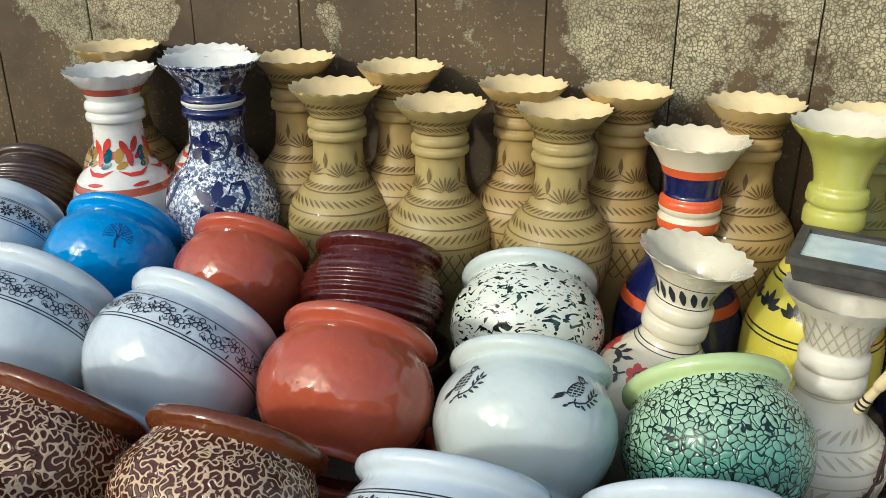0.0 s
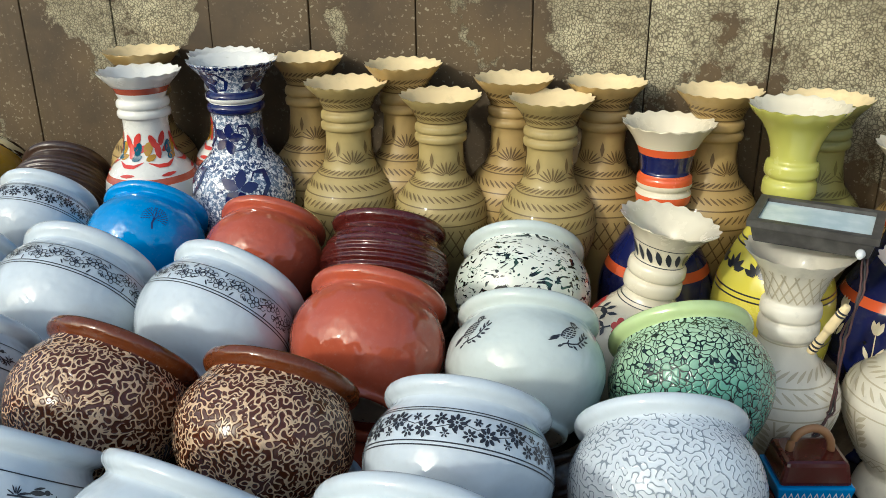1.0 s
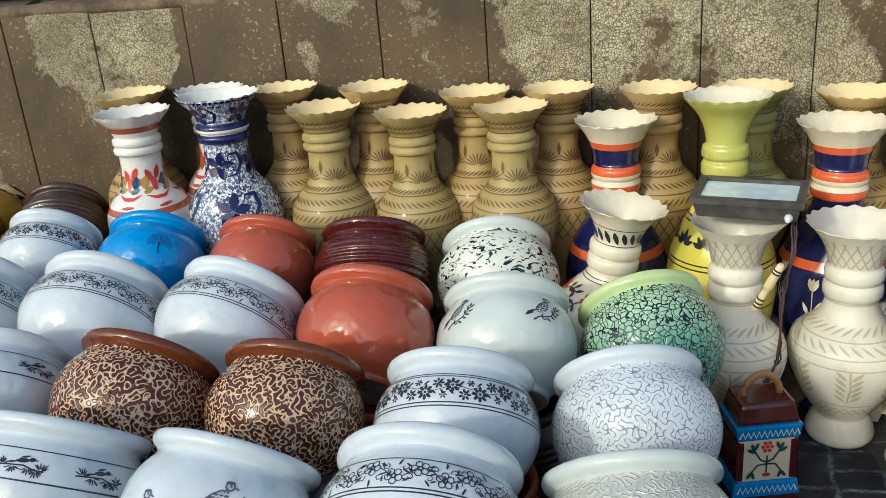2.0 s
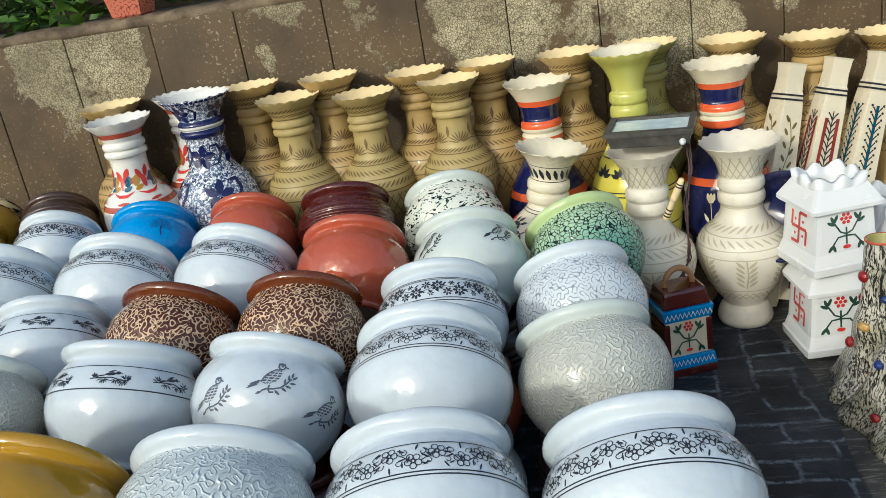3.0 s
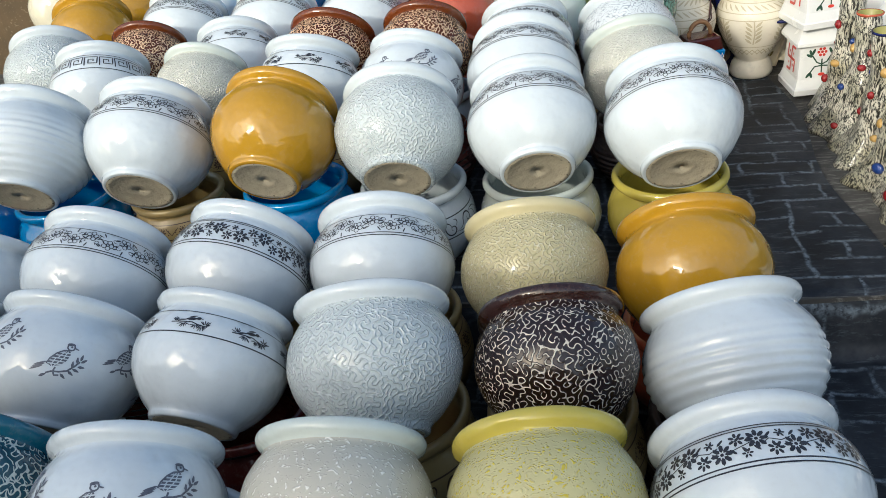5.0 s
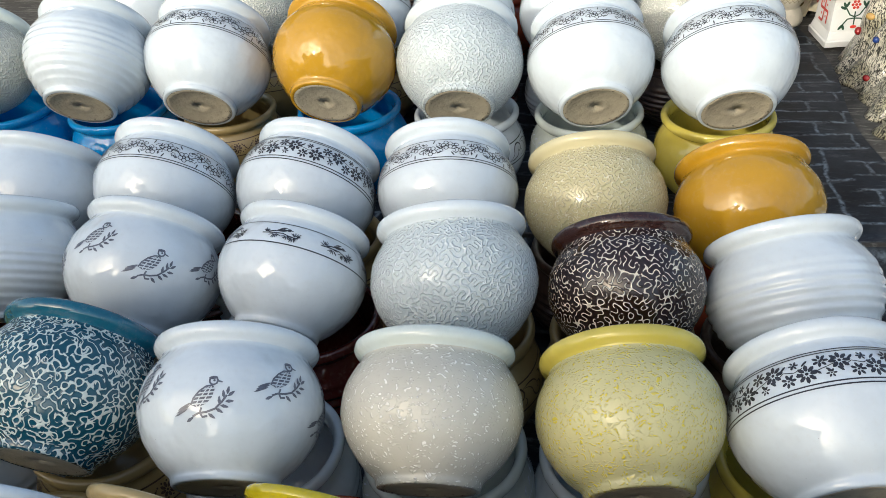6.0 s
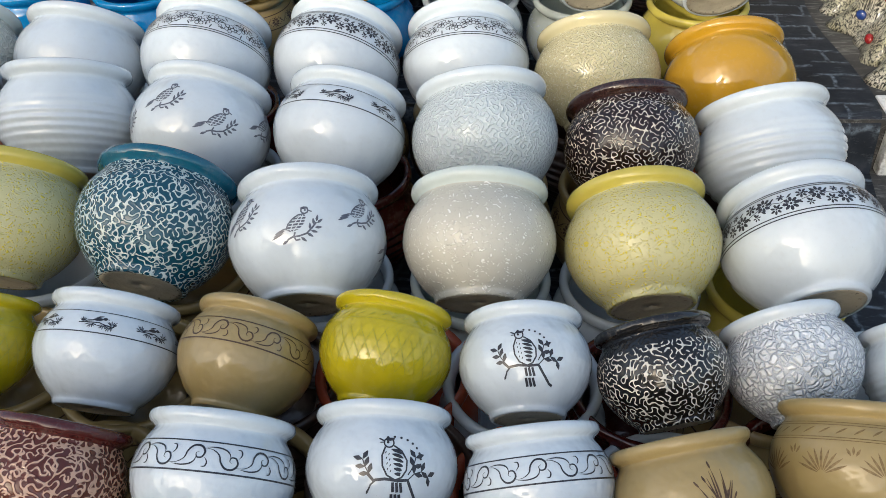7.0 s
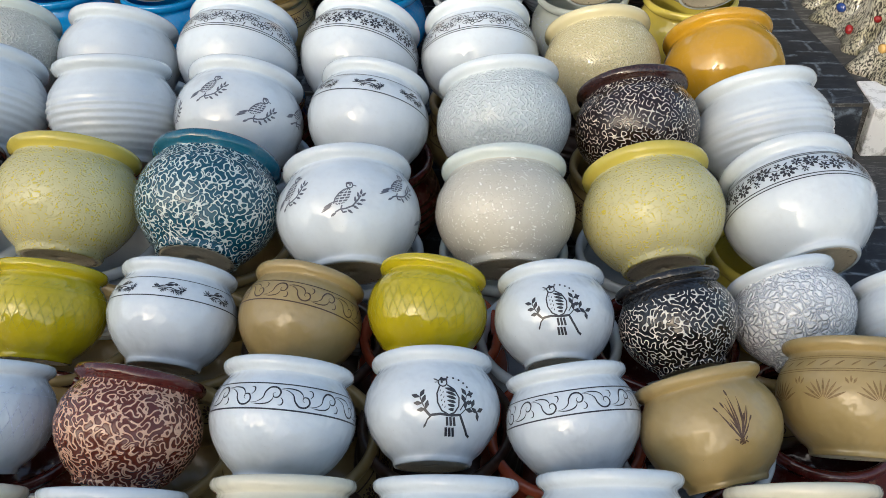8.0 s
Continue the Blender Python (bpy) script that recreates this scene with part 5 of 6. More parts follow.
vase("vase", "leafed", 0.063, 1.465, 0.550, -0.03, 0.094, [("rim", 0.0, 0.072, "cream"), ("collar", 0.072, 0.131, "cream"), ("body", 0.131, 0.515, "cream")],
     "cream vase with black leaves and red flowers", [("black_leaves", black_leaves, M["ink"]), ("red_flowers", red_flowers, M["redink"])], (0, 10), -115)
IVORY = [("rim", 0.0, 0.095, "ivory"), ("collar", 0.095, 0.17, "ivory"), ("body", 0.17, 0.455, "ivory"), ("foot", 0.455, 0.515, "ivory")]
vase("vase", "carved", 0.400, 1.47, 0.502, -0.03, 0.096, IVORY, "ivory carved vase with a lamp resting on its mouth", [("carving", carve_big, CLAY["ivory_cut"])])
vase("vase", "carved", 0.648, 1.505, 0.484, -0.03, 0.102, IVORY, "ivory carved vase with leaf relief and frilled rim", [("carving", carve_big, CLAY["ivory_cut"])])


# ---- painted clay altar pots beside the vases ----
ALTAR = glaze("altar_white_glaze", srgb(230, 232, 232), 0.2)


def square_ring(name, levels, n=10):
    """A square tube with slightly soft corners. levels: (half side, z); closed at the bottom, open where it ends."""
    verts, faces = [], []
    loop = []
    for k in range(4):
        a = PI / 4 + k * PI / 2
        for s in (-0.10, 0.0, 0.10):
            loop.append((a + s))
    m = len(loop)
    for h, z in levels:
        for a in loop:
            q = h / max(abs(math.cos(a)), abs(math.sin(a)))
            q = min(q, h * 1.385)
            verts.append((q * math.cos(a), q * math.sin(a), z))
    for i in range(len(levels) - 1):
        for k in range(m):
            k2 = (k + 1) % m
            faces.append((i * m + k, i * m + k2, (i + 1) * m + k2, (i + 1) * m + k))
    faces.append(tuple(range(m - 1, -1, -1)))
    return make_mesh(name, verts, faces, False)


def scalloped_cup(name, half, z0, z1, thick=0.015):
    """A square cup whose rim waves up and down."""
    verts, faces = [], []
    n = 96
    for k in range(n):
        a = 2 * PI * k / n
        c, s = abs(math.cos(a)), abs(math.sin(a))
        q = half / (c ** 6 + s ** 6) ** (1 / 6)
        w = 0.5 + 0.5 * math.cos(8 * a)
        top = z1 - 0.016 * (1 - w)
        out = 0.97 + 0.04 * w
        for rr, z in ((q * 0.92, z0), (q * 0.95, z0 + 0.4 * (top - z0)), (q * out, top), (q * out - thick, top + 0.002), (q * 0.92 - thick, z0 + 0.4 * (top - z0)), (q * 0.8, z0 + 0.004)):
            verts.append((rr * math.cos(a), rr * math.sin(a), z))
    for k in range(n):
        for j in range(5):
            a, b = k * 6 + j, ((k + 1) % n) * 6 + j
            faces.append((a, b, b + 1, a + 1))
    faces.append(tuple(k * 6 + 5 for k in range(n)))
    return make_mesh(name, verts, faces)


def flat_strokes(name, lines, dots, m):
    """Brush strokes on a plane: x across, y up, laid out by the pose m, a hair thick."""
    verts, faces = [], []
    for pts, w in lines:
        base = len(verts)
        for i, (x, y) in enumerate(pts):
            x0, y0 = pts[max(i - 1, 0)]
            x1, y1 = pts[min(i + 1, len(pts) - 1)]
            d = math.hypot(x1 - x0, y1 - y0) or 1
            nx, ny = -(y1 - y0) / d * w / 2, (x1 - x0) / d * w / 2
            verts += [m @ Vector((x + nx, y + ny, 0)), m @ Vector((x - nx, y - ny, 0))]
        for i in range(len(pts) - 1):
            a = base + 2 * i
            faces.append((a, a + 1, a + 3, a + 2))
    for x, y, rx, ry, t in dots:
        base = len(verts)
        for k in range(8):
            a = 2 * PI * k / 8
            px, py = rx * math.cos(a), ry * math.sin(a)
            verts.append(m @ Vector((x + px * math.cos(t) - py * math.sin(t), y + px * math.sin(t) + py * math.cos(t), 0)))
        faces.append(tuple(range(base, base + 8)))
    return make_mesh(name, verts, faces, False)


SIGN = [([(0, -0.036), (0, 0.036)], 0.008), ([(-0.030, 0), (0.030, 0)], 0.008), ([(0, 0.036), (0.030, 0.036)], 0.008), ([(0, -0.036), (-0.030, -0.036)], 0.008),
        ([(0.030, 0), (0.030, -0.036)], 0.008), ([(-0.030, 0), (-0.030, 0.036)], 0.008)]
SIGN_DOTS = [(0.016, 0.017, 0.004, 0.004, 0), (-0.016, 0.017, 0.004, 0.004, 0), (0.016, -0.017, 0.004, 0.004, 0), (-0.016, -0.017, 0.004, 0.004, 0)]
STEM = [([(0, -0.03), (0, 0.01)], 0.004), ([(-0.035, -0.032), (-0.02, -0.012), (0, -0.01), (0.02, -0.012), (0.035, -0.032)], 0.004), ([(-0.028, 0.022), (-0.014, 0.0), (0, -0.006), (0.014, 0.0), (0.028, 0.022)], 0.004)]
STEM_DOTS = [(sx * x, y, 0.010, 0.004, sx * t) for sx in (-1, 1) for x, y, t in ((0.032, 0.03, 1.2), (0.024, 0.032, 2.0), (0.036, 0.022, 0.5), (0.038, -0.036, -0.9), (0.030, -0.036, -1.9))]
BERRY = [(0.010 * math.cos(a), 0.030 + 0.010 * math.sin(a), 0.0045, 0.0045, 0) for a in [k * 1.047 for k in range(6)]] + [(0, 0.030, 0.0045, 0.0045, 0), (0, -0.036, 0.010, 0.005, 0)]
GREENINK = paint("dark_green_brushwork", srgb(34, 66, 52))


def altar_tier(parent, z, half, h, cup, name, turn=0.0):
    """One square tier: plinth slab, slightly tapered box, sloping shoulder, and on top a waved cup or a plain neck."""
    hb = half * 0.86
    tier = part(name, square_ring("altar_tier", [(half, z), (half, z + 0.018), (half * 0.95, z + 0.022), (hb * 1.02, z + 0.045), (hb, z + 0.05), (hb * 0.92, z + h * 0.68), (half * 0.98, z + h * 0.70), (half * 0.98, z + h * 0.74), (half * 0.66, z + h * 0.96), (half * 0.6, z + h * 0.97)]), ALTAR, parent, m=Matrix.Rotation(radians(turn), 4, "Z"))
    if cup:
        part("cup", scalloped_cup("altar_cup", half * 0.76, z + h * 0.76, z + h * 1.05), ALTAR, tier)
    tilt = math.atan2(hb * 0.08, h * 0.6 - 0.05)
    mid = z + 0.05 + (h * 0.68 - 0.05) * 0.5
    k = h / 0.21
    for side in range(4):
        m = Matrix.Rotation(side * PI / 2, 4, "Z") @ Matrix.Translation((0, -hb * 0.962 - 0.0012, mid)) @ Matrix.Rotation(PI / 2 - tilt, 4, "X") @ Matrix.Scale(k, 4)
        if side % 2:
            part("red_sign", flat_strokes("red_sign", SIGN, SIGN_DOTS, m), M["redink"], tier)
        else:
            part("green_sprig", flat_strokes("green_sprig", STEM, STEM_DOTS, m), GREENINK, tier)
            tagged(part("red_berries", flat_strokes("red_berries", [], BERRY, m), M["redink"], tier), kind="stuff")


altar = thing("altar_pot", pose(0.816, 1.335, -0.028, 0, 0, 5), "two-tier white altar pot painted with red signs and sprigs", "altar pot", "white altar pots")
altar_tier(altar, 0.0, 0.088, 0.235, False, "lower_tier")
altar_tier(altar, 0.225, 0.092, 0.225, True, "upper_tier", 8)
for x, y, s in ((1.03, 1.52, 0), (1.04, 1.34, 4), (1.045, 1.165, -3), (1.05, 0.99, 2), (1.05, 0.815, 0), (1.05, 0.64, -2)):
    a = thing("altar_pot", pose(x, y, -0.04, 0, 0, 8 + s), "white square altar pot with waved rim and red sign", "altar pot", "white altar pots")
    altar_tier(a, 0.0, 0.090, 0.325, True, "tier")


# ---- tree-stump vases ----
def bark_mat():
    w = Mat("streaked_bark_glaze", 0.3, coat=0.2)
    co = w.stretch(135.0, 135.0, 26.0, w.warp(14.0, 0.03))
    n = w.step(w.noise(1.6, 3.0, 0.65, 0.8, co), 0.465, 0.53)
    base = w.mix(w.step(w.noise(12.0, 3.0), 0.4, 0.65), srgb(206, 202, 188), srgb(168, 164, 140))
    w.colour(w.mix(n, srgb(34, 34, 28), base))
    w.bump(n, 0.6, 0.003)
    return w.m


BARK = bark_mat()
KNOB = {"red": glaze("red_knob_glaze", srgb(142, 28, 32), 0.15), "blue": glaze("blue_knob_glaze", srgb(34, 62, 128), 0.15), "yellow": glaze("yellow_knob_glaze", srgb(196, 158, 92), 0.2)}
BALL = lathe("knob", [(0.0, -1.0), (0.55, -0.84), (0.88, -0.48), (1.0, 0.0), (0.88, 0.48), (0.55, 0.84), (0.0, 1.0)], 14)


def stump(x, y, seed, rimclay):
    rnd = random.Random(seed)
    ob = thing("stump_vase", pose(x, y, -0.04, rnd.uniform(-2, 2), rnd.uniform(-2, 2), seed * 50), "tree-stump vase with streaked bark glaze and coloured knobs", "vase", "tree-stump vases")
    n, rows = 40, 22
    h = 0.365 + rnd.uniform(-0.01, 0.012)
    verts, faces = [], []
    for j in range(rows + 1):
        t = j / rows
        r0 = 0.035 + 0.088 * (1 - t) ** 2.8 + 0.012 * math.exp(-((t - 0.45) / 0.12) ** 2)
        for k in range(n):
            a = 2 * PI * k / n
            lob = 1 + 0.16 * (1 - t) ** 2 * math.sin(5 * a + seed) + 0.05 * math.sin(3 * a + 9 * t + seed) + 0.03 * noise.noise((a * 2, t * 8, seed))
            verts.append((r0 * lob * math.cos(a) + 0.012 * math.sin(5 * t + seed), r0 * lob * math.sin(a), h * t))
    for j in range(rows):
        for k in range(n):
            a, b = j * n + k, j * n + (k + 1) % n
            faces.append((a, b, b + n, a + n))
    faces.append(tuple(range(n - 1, -1, -1)))
    body = part("trunk", make_mesh("stump_trunk", verts, faces), BARK, ob)
    cx = 0.012 * math.sin(5 + seed)
    part("rim", lathe("stump_rim", [(0.034, h - 0.005), (0.0372, h - 0.002), (0.0372, h + 0.002), (0.0355, h + 0.0035), (0.033, h + 0.0025)], 28), M[rimclay], ob, m=Matrix.Translation((cx, 0, 0)))
    part("mouth", lathe("stump_mouth", [(0.033, h + 0.0022), (0.0305, h - 0.002), (0.028, h - 0.08), (0.0, h - 0.085)], 28), CLAY["olive"], ob, m=Matrix.Translation((cx, 0, 0)))
    for i in range(13):
        t = 0.12 + 0.72 * i / 12
        a = i * 2.4 + seed
        r0 = 0.035 + 0.088 * (1 - t) ** 2.8 + 0.012 * math.exp(-((t - 0.45) / 0.12) ** 2)
        c = ("red", "blue", "yellow", "red")[i % 4]
        s = rnd.uniform(0.010, 0.016)
        part("knob", BALL, KNOB[c], ob, "" if c == "red" else c + " knob",
             m=Matrix.Translation((r0 * math.cos(a) + 0.012 * math.sin(5 * t + seed), r0 * math.sin(a), h * t)) @ Matrix.Rotation(a, 4, "Z") @ Matrix.Diagonal((s * 0.8, s * rnd.uniform(0.9, 1.25), s * rnd.uniform(0.8, 1.05), 1)))


for i, (x, y, c) in enumerate(((0.862, 1.10, "terracotta"), (0.855, 0.955, "terracotta"), (0.862, 0.785, "navy"), (0.858, 0.605, "navy"), (0.885, 0.45, "terracotta"), (0.875, 0.285, "navy"),
                               (1.01, 0.42, "navy"), (1.0, 0.24, "terracotta"), (0.99, 0.57, "terracotta"))):
    stump(x, y, i + 1, c)


# ---- leaning square bottles ----
DARKRED = paint("dark_red_brushwork", srgb(118, 36, 30))
OLIVE = paint("olive_brushwork", srgb(100, 88, 46))


def bottle(x, y, lean, turn, trim, label, accent):
    ob = thing("square_bottle", pose(x, y, -0.03, -5, lean, turn), label, "bottle", "leaning square bottles")
    levels = [(0.048, 0.0), (0.050, 0.02), (0.042, 0.30), (0.033, 0.55), (0.029, 0.60), (0.027, 0.605), (0.025, 0.64), (0.027, 0.675), (0.029, 0.68), (0.024, 0.681), (0.020, 0.62), (0.01, 0.6)]
    body = part("body", square_ring("square_bottle", levels), CLAY["cream"], ob)
    for z in (0.592, 0.580):
        part("neck_line", square_ring("neck_line", [(0.0302 + (0.6 - z) * 0.19, z), (0.0302 + (0.6 - z) * 0.19, z + 0.005)]), M["ink"], body)
    for side in range(4):
        m = Matrix.Rotation(side * PI / 2, 4, "Z") @ Matrix.Translation((0, -0.0432, 0.30)) @ Matrix.Rotation(PI / 2 - 0.034, 4, "X") @ Matrix.Diagonal((0.75, 0.95, 1, 1))
        if trim == "vine":
            dots = [(0.016 * (-1) ** k, -0.27 + 0.019 * k, 0.013, 0.0055, 0.9 * (-1) ** k) for k in range(28)]
            lines = [([(0.012 * math.sin(k * 1.1), -0.28 + 0.035 * k) for k in range(16)], 0.003)]
            part("painted_vine", flat_strokes("painted_vine", lines, dots, m), OLIVE, body)
        else:
            lines = [([(0, -0.28), (0.0, 0.25)], 0.004 if trim == "fern_red" else 0.012)]
            part("painted_stem", flat_strokes("painted_stem", lines, [], m), M["ink"] if trim == "fern_red" else M["teal"], body)
            lines = []
            for k in range(26):
                for s in (-1, 1):
                    lines.append(([(0, -0.275 + 0.02 * k), (s * 0.010, -0.262 + 0.02 * k), (s * 0.019, -0.254 + 0.02 * k)], 0.0045))
            part("painted_fern", flat_strokes("painted_fern", lines, [(s * 0.023, -0.250 + 0.02 * k, 0.005, 0.004, 0) for k in range(26) for s in (-1, 1)] if trim != "fern_red" else [], m), M["ink"], body)
            if trim == "fern_red":
                for s in (-1, 1):
                    part("red_stripe", flat_strokes("red_stripe", [([(s * (0.033 - 0.012 * k / 16), -0.28 + 0.034 * k) for k in range(16)], 0.013)], [], m), DARKRED, body)


bottle(0.69, 1.60, 16, 20, "vine", "cream square bottle with an olive painted vine", None)
bottle(0.79, 1.62, 16, 10, "fern_red", "cream square bottle with red stripes and fern", None)
bottle(0.90, 1.62, 17, 12, "fern_blue", "cream square bottle with blue stem and black fern", None)

# ---- plates and urn against the wall ----
dish = thing("bowl", pose(0.775, 1.505, 0.245, 62, 0, -35), "navy rimmed painted bowl leaning behind the altar pot", "bowl")
part("bowl_body", lathe("bowl_body", smooth_profile([(0.0, 0.0), (0.05, 0.0), (0.09, 0.03), (0.115, 0.075), (0.112, 0.078), (0.085, 0.035), (0.0, 0.01)], 3), 40), M["navy"], dish)
part("bowl_rim", lathe("bowl_rim", smooth_profile([(0.092, 0.029), (0.107, 0.048), (0.118, 0.070), (0.122, 0.080), (0.116, 0.086), (0.106, 0.072)], 3), 40), M["navy"], dish)
urn = thing("urn", pose(1.335, 1.725, -0.035) @ Matrix.Diagonal((0.85, 0.85, 0.92, 1)), "glossy brown mottled urn standing against the wall", "urn")
part("urn_body", lathe("urn_body", smooth_profile([(0.0, 0.0), (0.08, 0.0), (0.10, 0.05), (0.15, 0.2), (0.165, 0.33), (0.14, 0.44), (0.11, 0.49)], 4), 48), M["maroon"], urn)
part("urn_rim", lathe("urn_rim", smooth_profile([(0.11, 0.485), (0.135, 0.50), (0.14, 0.52), (0.125, 0.53), (0.10, 0.50), (0.09, 0.42), (0.0, 0.40)], 3), 48), M["terracotta"], urn)
CLAY["plate"] = glaze("pale_yellow_glaze", srgb(206, 194, 140), 0.25)
plate = thing("plate", pose(1.33, 1.50, 0.10, 60, 0, -20), "pale yellow plate with a green painted leaf", "plate")
part("plate_body", lathe("plate_body", smooth_profile([(0.0, 0.0), (0.06, 0.0), (0.10, 0.012), (0.16, 0.03), (0.162, 0.035), (0.10, 0.02), (0.0, 0.008)], 3), 48), CLAY["plate"], plate)
part("plate_rim", lathe("plate_rim", [(0.155, 0.027), (0.166, 0.031), (0.168, 0.037), (0.160, 0.039)], 48), CLAY["olive"], plate)

# ---- flood lamp on the ivory vase ----
GREY = Mat("grey_cast_metal", 0.45)
GREY.colour(GREY.mix(GREY.step(GREY.noise(40.0, 4.0), 0.4, 0.7), srgb(62, 60, 58), srgb(84, 82, 78)))
GLASS = Mat("frosted_lamp_glass", 0.12, coat=0.5)
GLASS.colour(GLASS.mix(GLASS.step(GLASS.noise(30.0, 3.0), 0.4, 0.7), srgb(196, 214, 218), srgb(218, 230, 232)))
lamp = thing("flood_lamp", pose(0.424, 1.490, 0.520, 3, 0, -14.5) @ Matrix.Scale(0.96, 4), "grey flood lamp lying on the mouth of a vase", "lamp")
part("housing", box_mesh("housing", 0.205, 0.125, 0.034, 0.005, 1.08), GREY.m, lamp)
frame_bm = bmesh.new()
for sx, sy, px, py in ((0.232, 0.016, 0, 0.066), (0.232, 0.016, 0, -0.066), (0.016, 0.116, 0.108, 0), (0.016, 0.116, -0.108, 0)):
    r = bmesh.ops.create_cube(frame_bm, size=1.0)
    for v in r["verts"]:
        v.co = Vector((v.co.x * sx + px, v.co.y * sy + py, v.co.z * 0.014 + 0.041))
me = bpy.data.meshes.new("lamp_frame")
frame_bm.to_mesh(me)
frame_bm.free()
part("frame", me, GREY.m, lamp)
part("glass", box_mesh("lamp_glass", 0.20, 0.115, 0.006, 0.001, z0=0.0345), GLASS.m, lamp)
part("plug", lathe("plug", [(0.0, 0.0), (0.008, 0.0), (0.009, 0.008), (0.006, 0.012), (0.005, 0.022), (0.0, 0.022)], 16), ALTAR, lamp, "white cable gland", m=pose(0.088, -0.066, 0.014, 90, 0, 0))

WIRE = paint("dark_red_cable", srgb(64, 36, 34), 0.6)
WIRE2 = paint("black_cable", srgb(30, 28, 28), 0.6)


def hang(pts, seed):
    rnd = random.Random(seed)
    out = []
    for (a, b) in zip(pts, pts[1:]):
        for k in range(8):
            t = k / 8
            out.append(tuple(a[i] + (b[i] - a[i]) * t + rnd.uniform(-0.0018, 0.0018) for i in range(3)))
    return out + [pts[-1]]


for i, mat in enumerate((WIRE, WIRE2, WIRE)):
    d = 0.004 * i
    tagged(part("cable", tube("cable", hang([(0.508 + d, 1.475, 0.525), (0.505 + d, 1.43, 0.45), (0.492 - d, 1.405 + d, 0.36), (0.482 + d, 1.385, 0.22), (0.462 - d, 1.35, 0.185), (0.425 + d, 1.315, 0.172)], i), 0.0022, 6), mat),
           "thin twisted cable hanging from the flood lamp", "cable")
conn = thing("cable_joint", pose(0.432, 1.388, 0.335, 10, 22, 0) @ Matrix.Scale(1.05, 4), "white taped cable joint with black marks", "cable joint")
part("tape", lathe("tape", smooth_profile([(0.0, 0.0), (0.007, 0.0), (0.008, 0.01), (0.007, 0.05), (0.009, 0.06), (0.007, 0.11), (0.0, 0.112)], 3), 16), CLAY["bisque"], conn)
for z in (0.008, 0.016, 0.026, 0.09, 0.097):
    part("black_mark", lathe("black_mark", [(0.0085, z), (0.0094, z + 0.002), (0.0085, z + 0.004)], 16), M["ink"], conn)

# ---- small painted clay house block by the planters ----
block = thing("clay_house", pose(0.437, 1.275, -0.032, 0, 0, 14) @ Matrix.Diagonal((0.92, 0.92, 1, 1)), "small painted clay house with brown roof and blue trim", "ornament")
part("base", box_mesh("house_base", 0.150, 0.115, 0.022, 0.004), M["maroon"], block)
part("lower_trim", box_mesh("house_lower_trim", 0.152, 0.118, 0.032, 0.004, 0.93, z0=0.0225), M["blue"], block)
part("wall", box_mesh("house_wall", 0.128, 0.098, 0.098, 0.004, 0.97, z0=0.0545), CLAY["cream"], block)
part("upper_trim", box_mesh("house_upper_trim", 0.134, 0.104, 0.034, 0.004, 1.10, z0=0.153), M["blue"], block)
part("roof", box_mesh("house_roof", 0.138, 0.104, 0.045, 0.008, 0.86, z0=0.1875), M["maroon"], block)
for s in (-1, 1):
    part("corner_post", box_mesh("house_post", 0.016, 0.102, 0.09, 0.003, z0=0.058), M["maroon"], block, m=Matrix.Translation((s * 0.060, -0.001, 0)))
hm = Matrix.Translation((0, -0.0505, 0.106)) @ Matrix.Rotation(PI / 2, 4, "X")
part("green_sprig", flat_strokes("house_sprig", STEM, STEM_DOTS, hm), GREENINK, block)
tagged(part("red_berries", flat_strokes("house_berries", [], BERRY, hm), M["redink"], block), kind="stuff")
for zc, nm in ((0.040, "white_zigzag"), (0.170, "white_zigzag")):
    zz = [([(-0.066 + 0.006 * k, (0.008 if k % 2 else -0.006)) for k in range(23)], 0.004)]
    part(nm, flat_strokes("zigzag", zz, [], Matrix.Translation((0, -0.0605 if zc < 0.1 else -0.0585, zc)) @ Matrix.Rotation(PI / 2, 4, "X")), CLAY["white"], block)
rope = tube("loop", [(0.04 * math.cos(a), 0.0, 0.232 + 0.045 * math.sin(a)) for a in [0.2 * k for k in range(0, 17)]], 0.008, 8)
part("handle", rope, vase_clay("bare_wood", srgb(150, 110, 74)), block, "curved bare wooden handle")

# ---- planters and shrubs on the wall ----
pink = thing("planter", pose(-1.09, 2.0, WALL_TOP + 0.004, 0, 0, 12), "pink hexagonal planter with a worm pattern on the wall", "planter", "planters on the wall")
part("body", lathe("hexagon_body", [(0.0, 0.0), (0.062, 0.0), (0.068, 0.006), (0.100, 0.17), (0.110, 0.19), (0.112, 0.215), (0.102, 0.217), (0.09, 0.17), (0.0, 0.165)], 6, smooth=False),
     worm("pink_worm_clay", srgb(206, 118, 92), srgb(120, 52, 38), 260.0, 0.30, 0.2, warp=0.05, rough=0.5), pink)
SOIL = Mat("dark_soil", 0.95)
SOIL.colour(SOIL.mix(SOIL.noise(30.0, 5.0), srgb(30, 24, 18), srgb(60, 48, 36)))
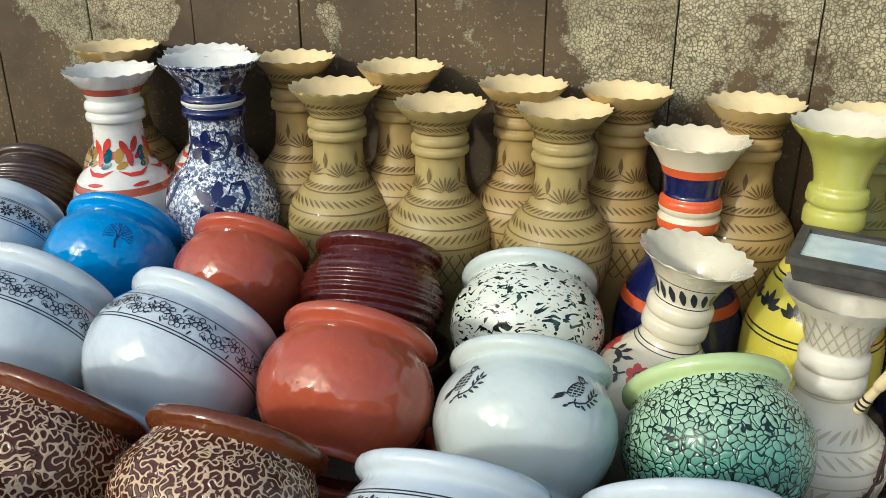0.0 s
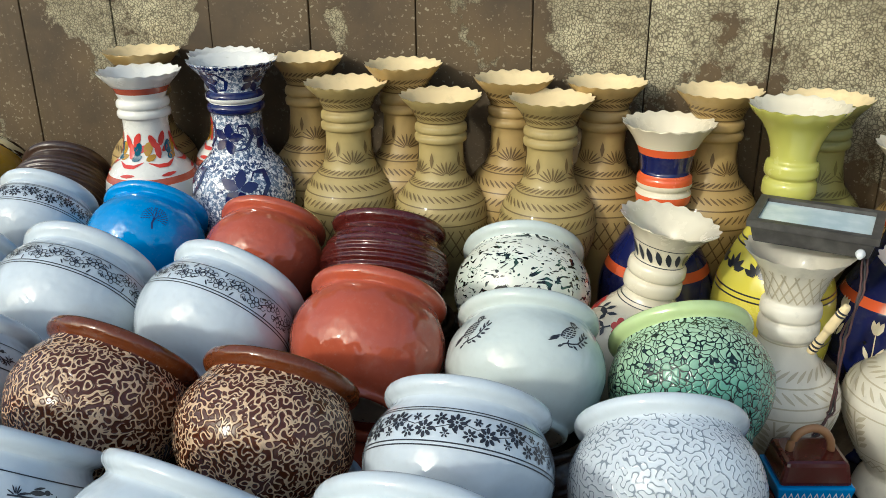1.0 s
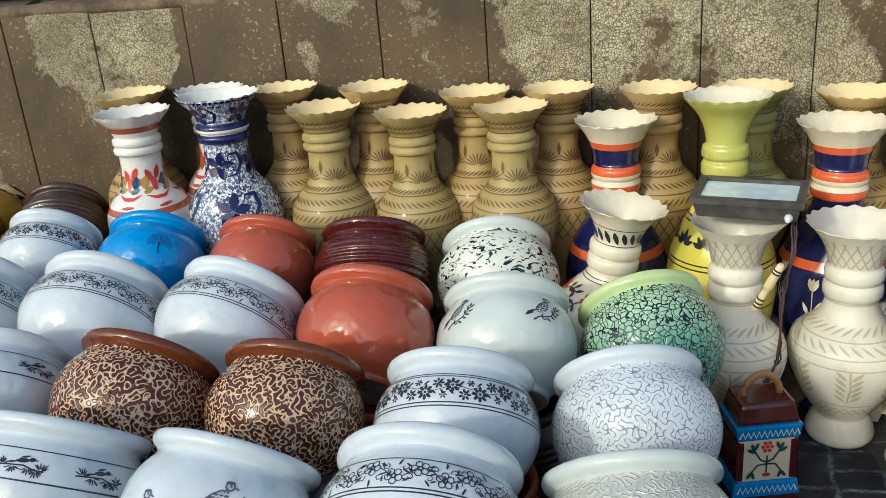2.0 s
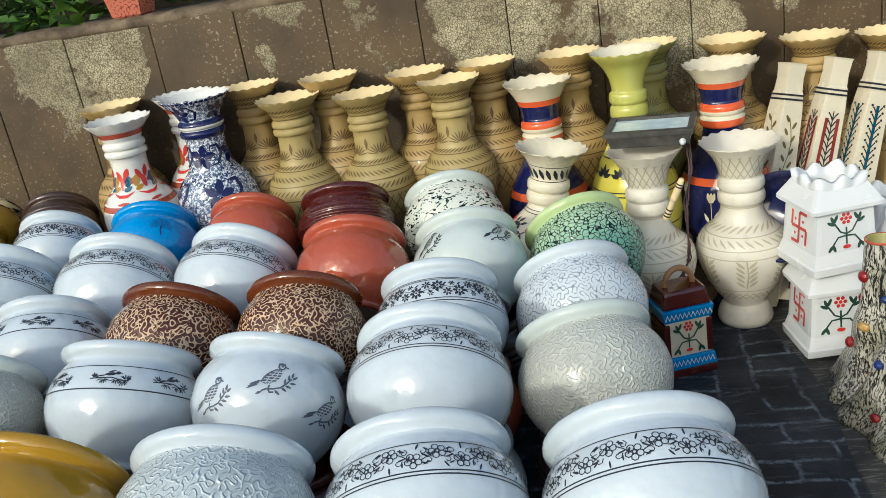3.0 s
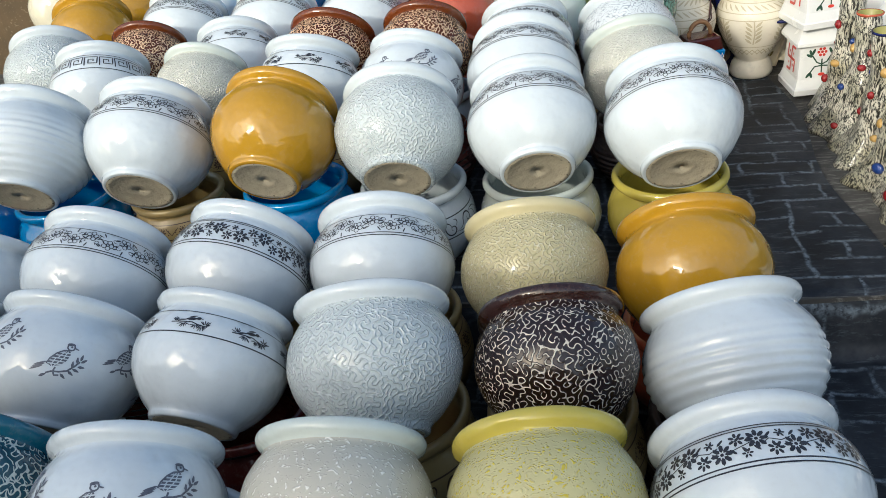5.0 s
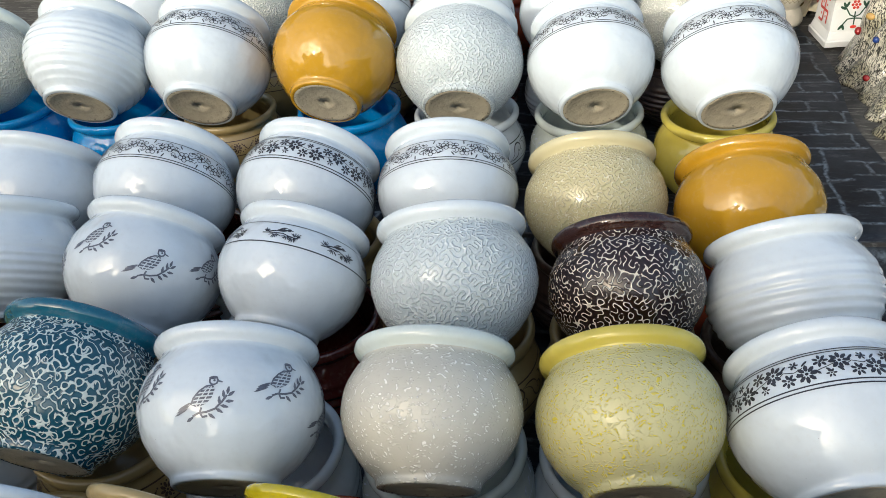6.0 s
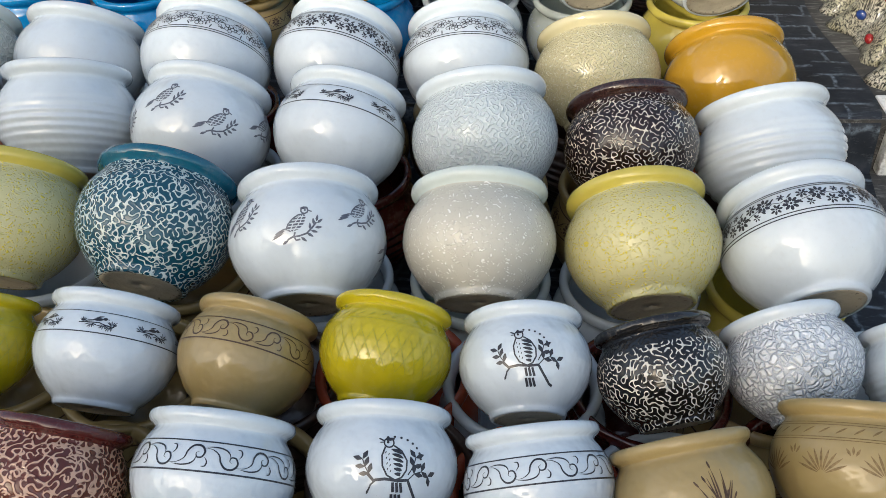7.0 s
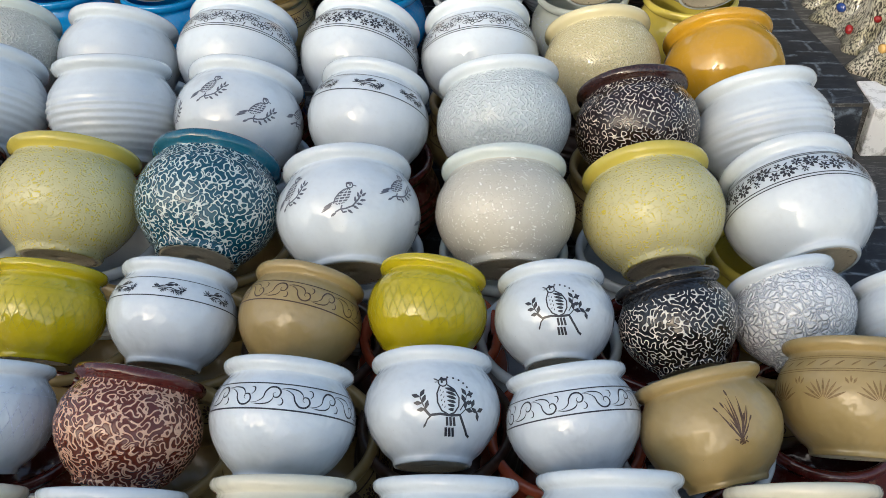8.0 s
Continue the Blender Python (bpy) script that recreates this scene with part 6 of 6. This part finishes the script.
for x, r in ((-0.68, 0.105), (-0.33, 0.10)):
    bowl = thing("planter", pose(x, 2.0, WALL_TOP + 0.004), "cream striped bowl planter standing on the wall", "planter", "planters on the wall")
    part("body", lathe("striped_bowl", [(q + 0.0022 * math.sin(z * 420), z) for q, z in smooth_profile([(0.055, 0.0), (r * 0.72, 0.02), (r * 0.9, 0.06), (r, 0.11), (r * 1.05, 0.14)], 10)], 48), CLAY["ivory"], bowl)
    part("soil", lathe("soil", [(0.0, 0.125), (r * 0.6, 0.128), (r * 1.03, 0.124)], 24), SOIL.m, bowl)
LEAF = Mat("leaf", 0.45)
lr = LEAF.t.nodes.new("ShaderNodeNewGeometry").outputs["Random Per Island"]
LEAF.colour(LEAF.mix(lr, srgb(26, 48, 18), srgb(84, 122, 40)))


def leaves(name, count, place, size, seed):
    rnd = random.Random(seed)
    verts, faces = [], []
    for _ in range(count):
        c = Vector(place(rnd))
        s = size * rnd.uniform(0.6, 1.4)
        m = Euler((rnd.uniform(-0.9, 0.9), rnd.uniform(-0.9, 0.9), rnd.uniform(0, 6.3))).to_matrix()
        b = len(verts)
        for x, y, z in ((0, 0, 0), (0.22, 0.35, 0.06), (0, 1.0, -0.08), (-0.22, 0.35, 0.06), (0, 0.5, 0.0)):
            verts.append(c + m @ Vector((x * s, y * s, z * s)))
        faces += [(b, b + 1, b + 4), (b + 1, b + 2, b + 4), (b + 2, b + 3, b + 4), (b + 3, b, b + 4)]
    return make_mesh(name, verts, faces)


hedge = thing("shrub_row", pose(0, 2.6, WALL_TOP), "dense dark green shrubs behind the wall", "shrub")
part("foliage", leaves("shrub_foliage", 9000, lambda q: (q.uniform(-3.6, 2.8), q.uniform(-0.32, 0.35) + 0.1, 0.02 + 0.95 * q.random() ** 1.2), 0.085, 3), LEAF.m, hedge)
BRANCH = vase_clay("dark_bark", srgb(60, 48, 36), 0.9)
for k in range(9):
    x = -3.2 + 0.7 * k
    part("stem", tube("shrub_stem", [(x, 0.1, -1.0), (x + 0.04, 0.12, 0.0), (x - 0.03, 0.08, 0.4), (x + 0.05, 0.12, 0.8)], [0.03, 0.024, 0.015, 0.006], 7), BRANCH, hedge)
herb = thing("leafy_plant", pose(-1.36, 2.03, WALL_TOP + 0.004), "low broad-leaved green plant on the wall", "plant")
part("foliage", leaves("herb_foliage", 60, lambda q: (q.uniform(-0.17, 0.12), q.uniform(-0.05, 0.10), q.uniform(0.0, 0.10)), 0.085, 8), LEAF.m, herb)
part("stem", tube("herb_stem", [(0, 0, -0.004), (0.01, 0.01, 0.05), (-0.01, 0.02, 0.1)], [0.008, 0.006, 0.003], 6), BRANCH, herb)

# ---- unseen wall added to close off behind the camera, stepped to shade front rows ----
PLASTER = Mat("grey_plaster", 0.85)
PLASTER.colour(PLASTER.mix(PLASTER.step(PLASTER.noise(1.5, 5.0), 0.3, 0.7), srgb(150, 142, 130), srgb(182, 174, 160)))
for x0, x1, h in ((-9.0, -5.24, 4.26), (-5.236, -4.40, 4.10), (-4.396, -2.0, 3.95), (-1.996, 9.0, 1.1)):
    tagged(part("unseen_shade_wall", box_mesh("unseen_shade_wall", x1 - x0, 0.4, h + 0.2, 0.01, z0=-0.2), PLASTER.m, None, m=Matrix.Translation(((x0 + x1) / 2, -7.2, 0))),
           "unseen plastered wall added to block sun from the front planters", "wall", kind="structure")

KERB = Mat("whitewashed_stone", 0.8)
KERB.colour(KERB.mix(KERB.step(KERB.noise(14.0, 5.0, 0.7), 0.36, 0.5), srgb(140, 138, 132), srgb(232, 232, 230)))
KERB.bump(KERB.noise(30.0, 5.0), 0.6, 0.006)
for k in range(5):
    tagged(part("kerb", box_mesh("kerb", 0.445, 0.16, 0.165, 0.008, z0=-0.20), KERB.m, None, m=Matrix.Translation((0.962 + 0.45 * k, 0.130, 0))), "whitewashed worn stone kerb at the step", "kerb", kind="structure")
tagged(part("wall_far", box_mesh("wall_far", 14.0, 0.3, 3.2, 0.01, z0=-0.2), vase_clay("dark_stained_plaster", srgb(70, 62, 50), 0.9), None, m=Matrix.Translation((-0.4, 3.5, 0))), "dark stained plaster wall behind the shrubs", "wall", kind="structure")
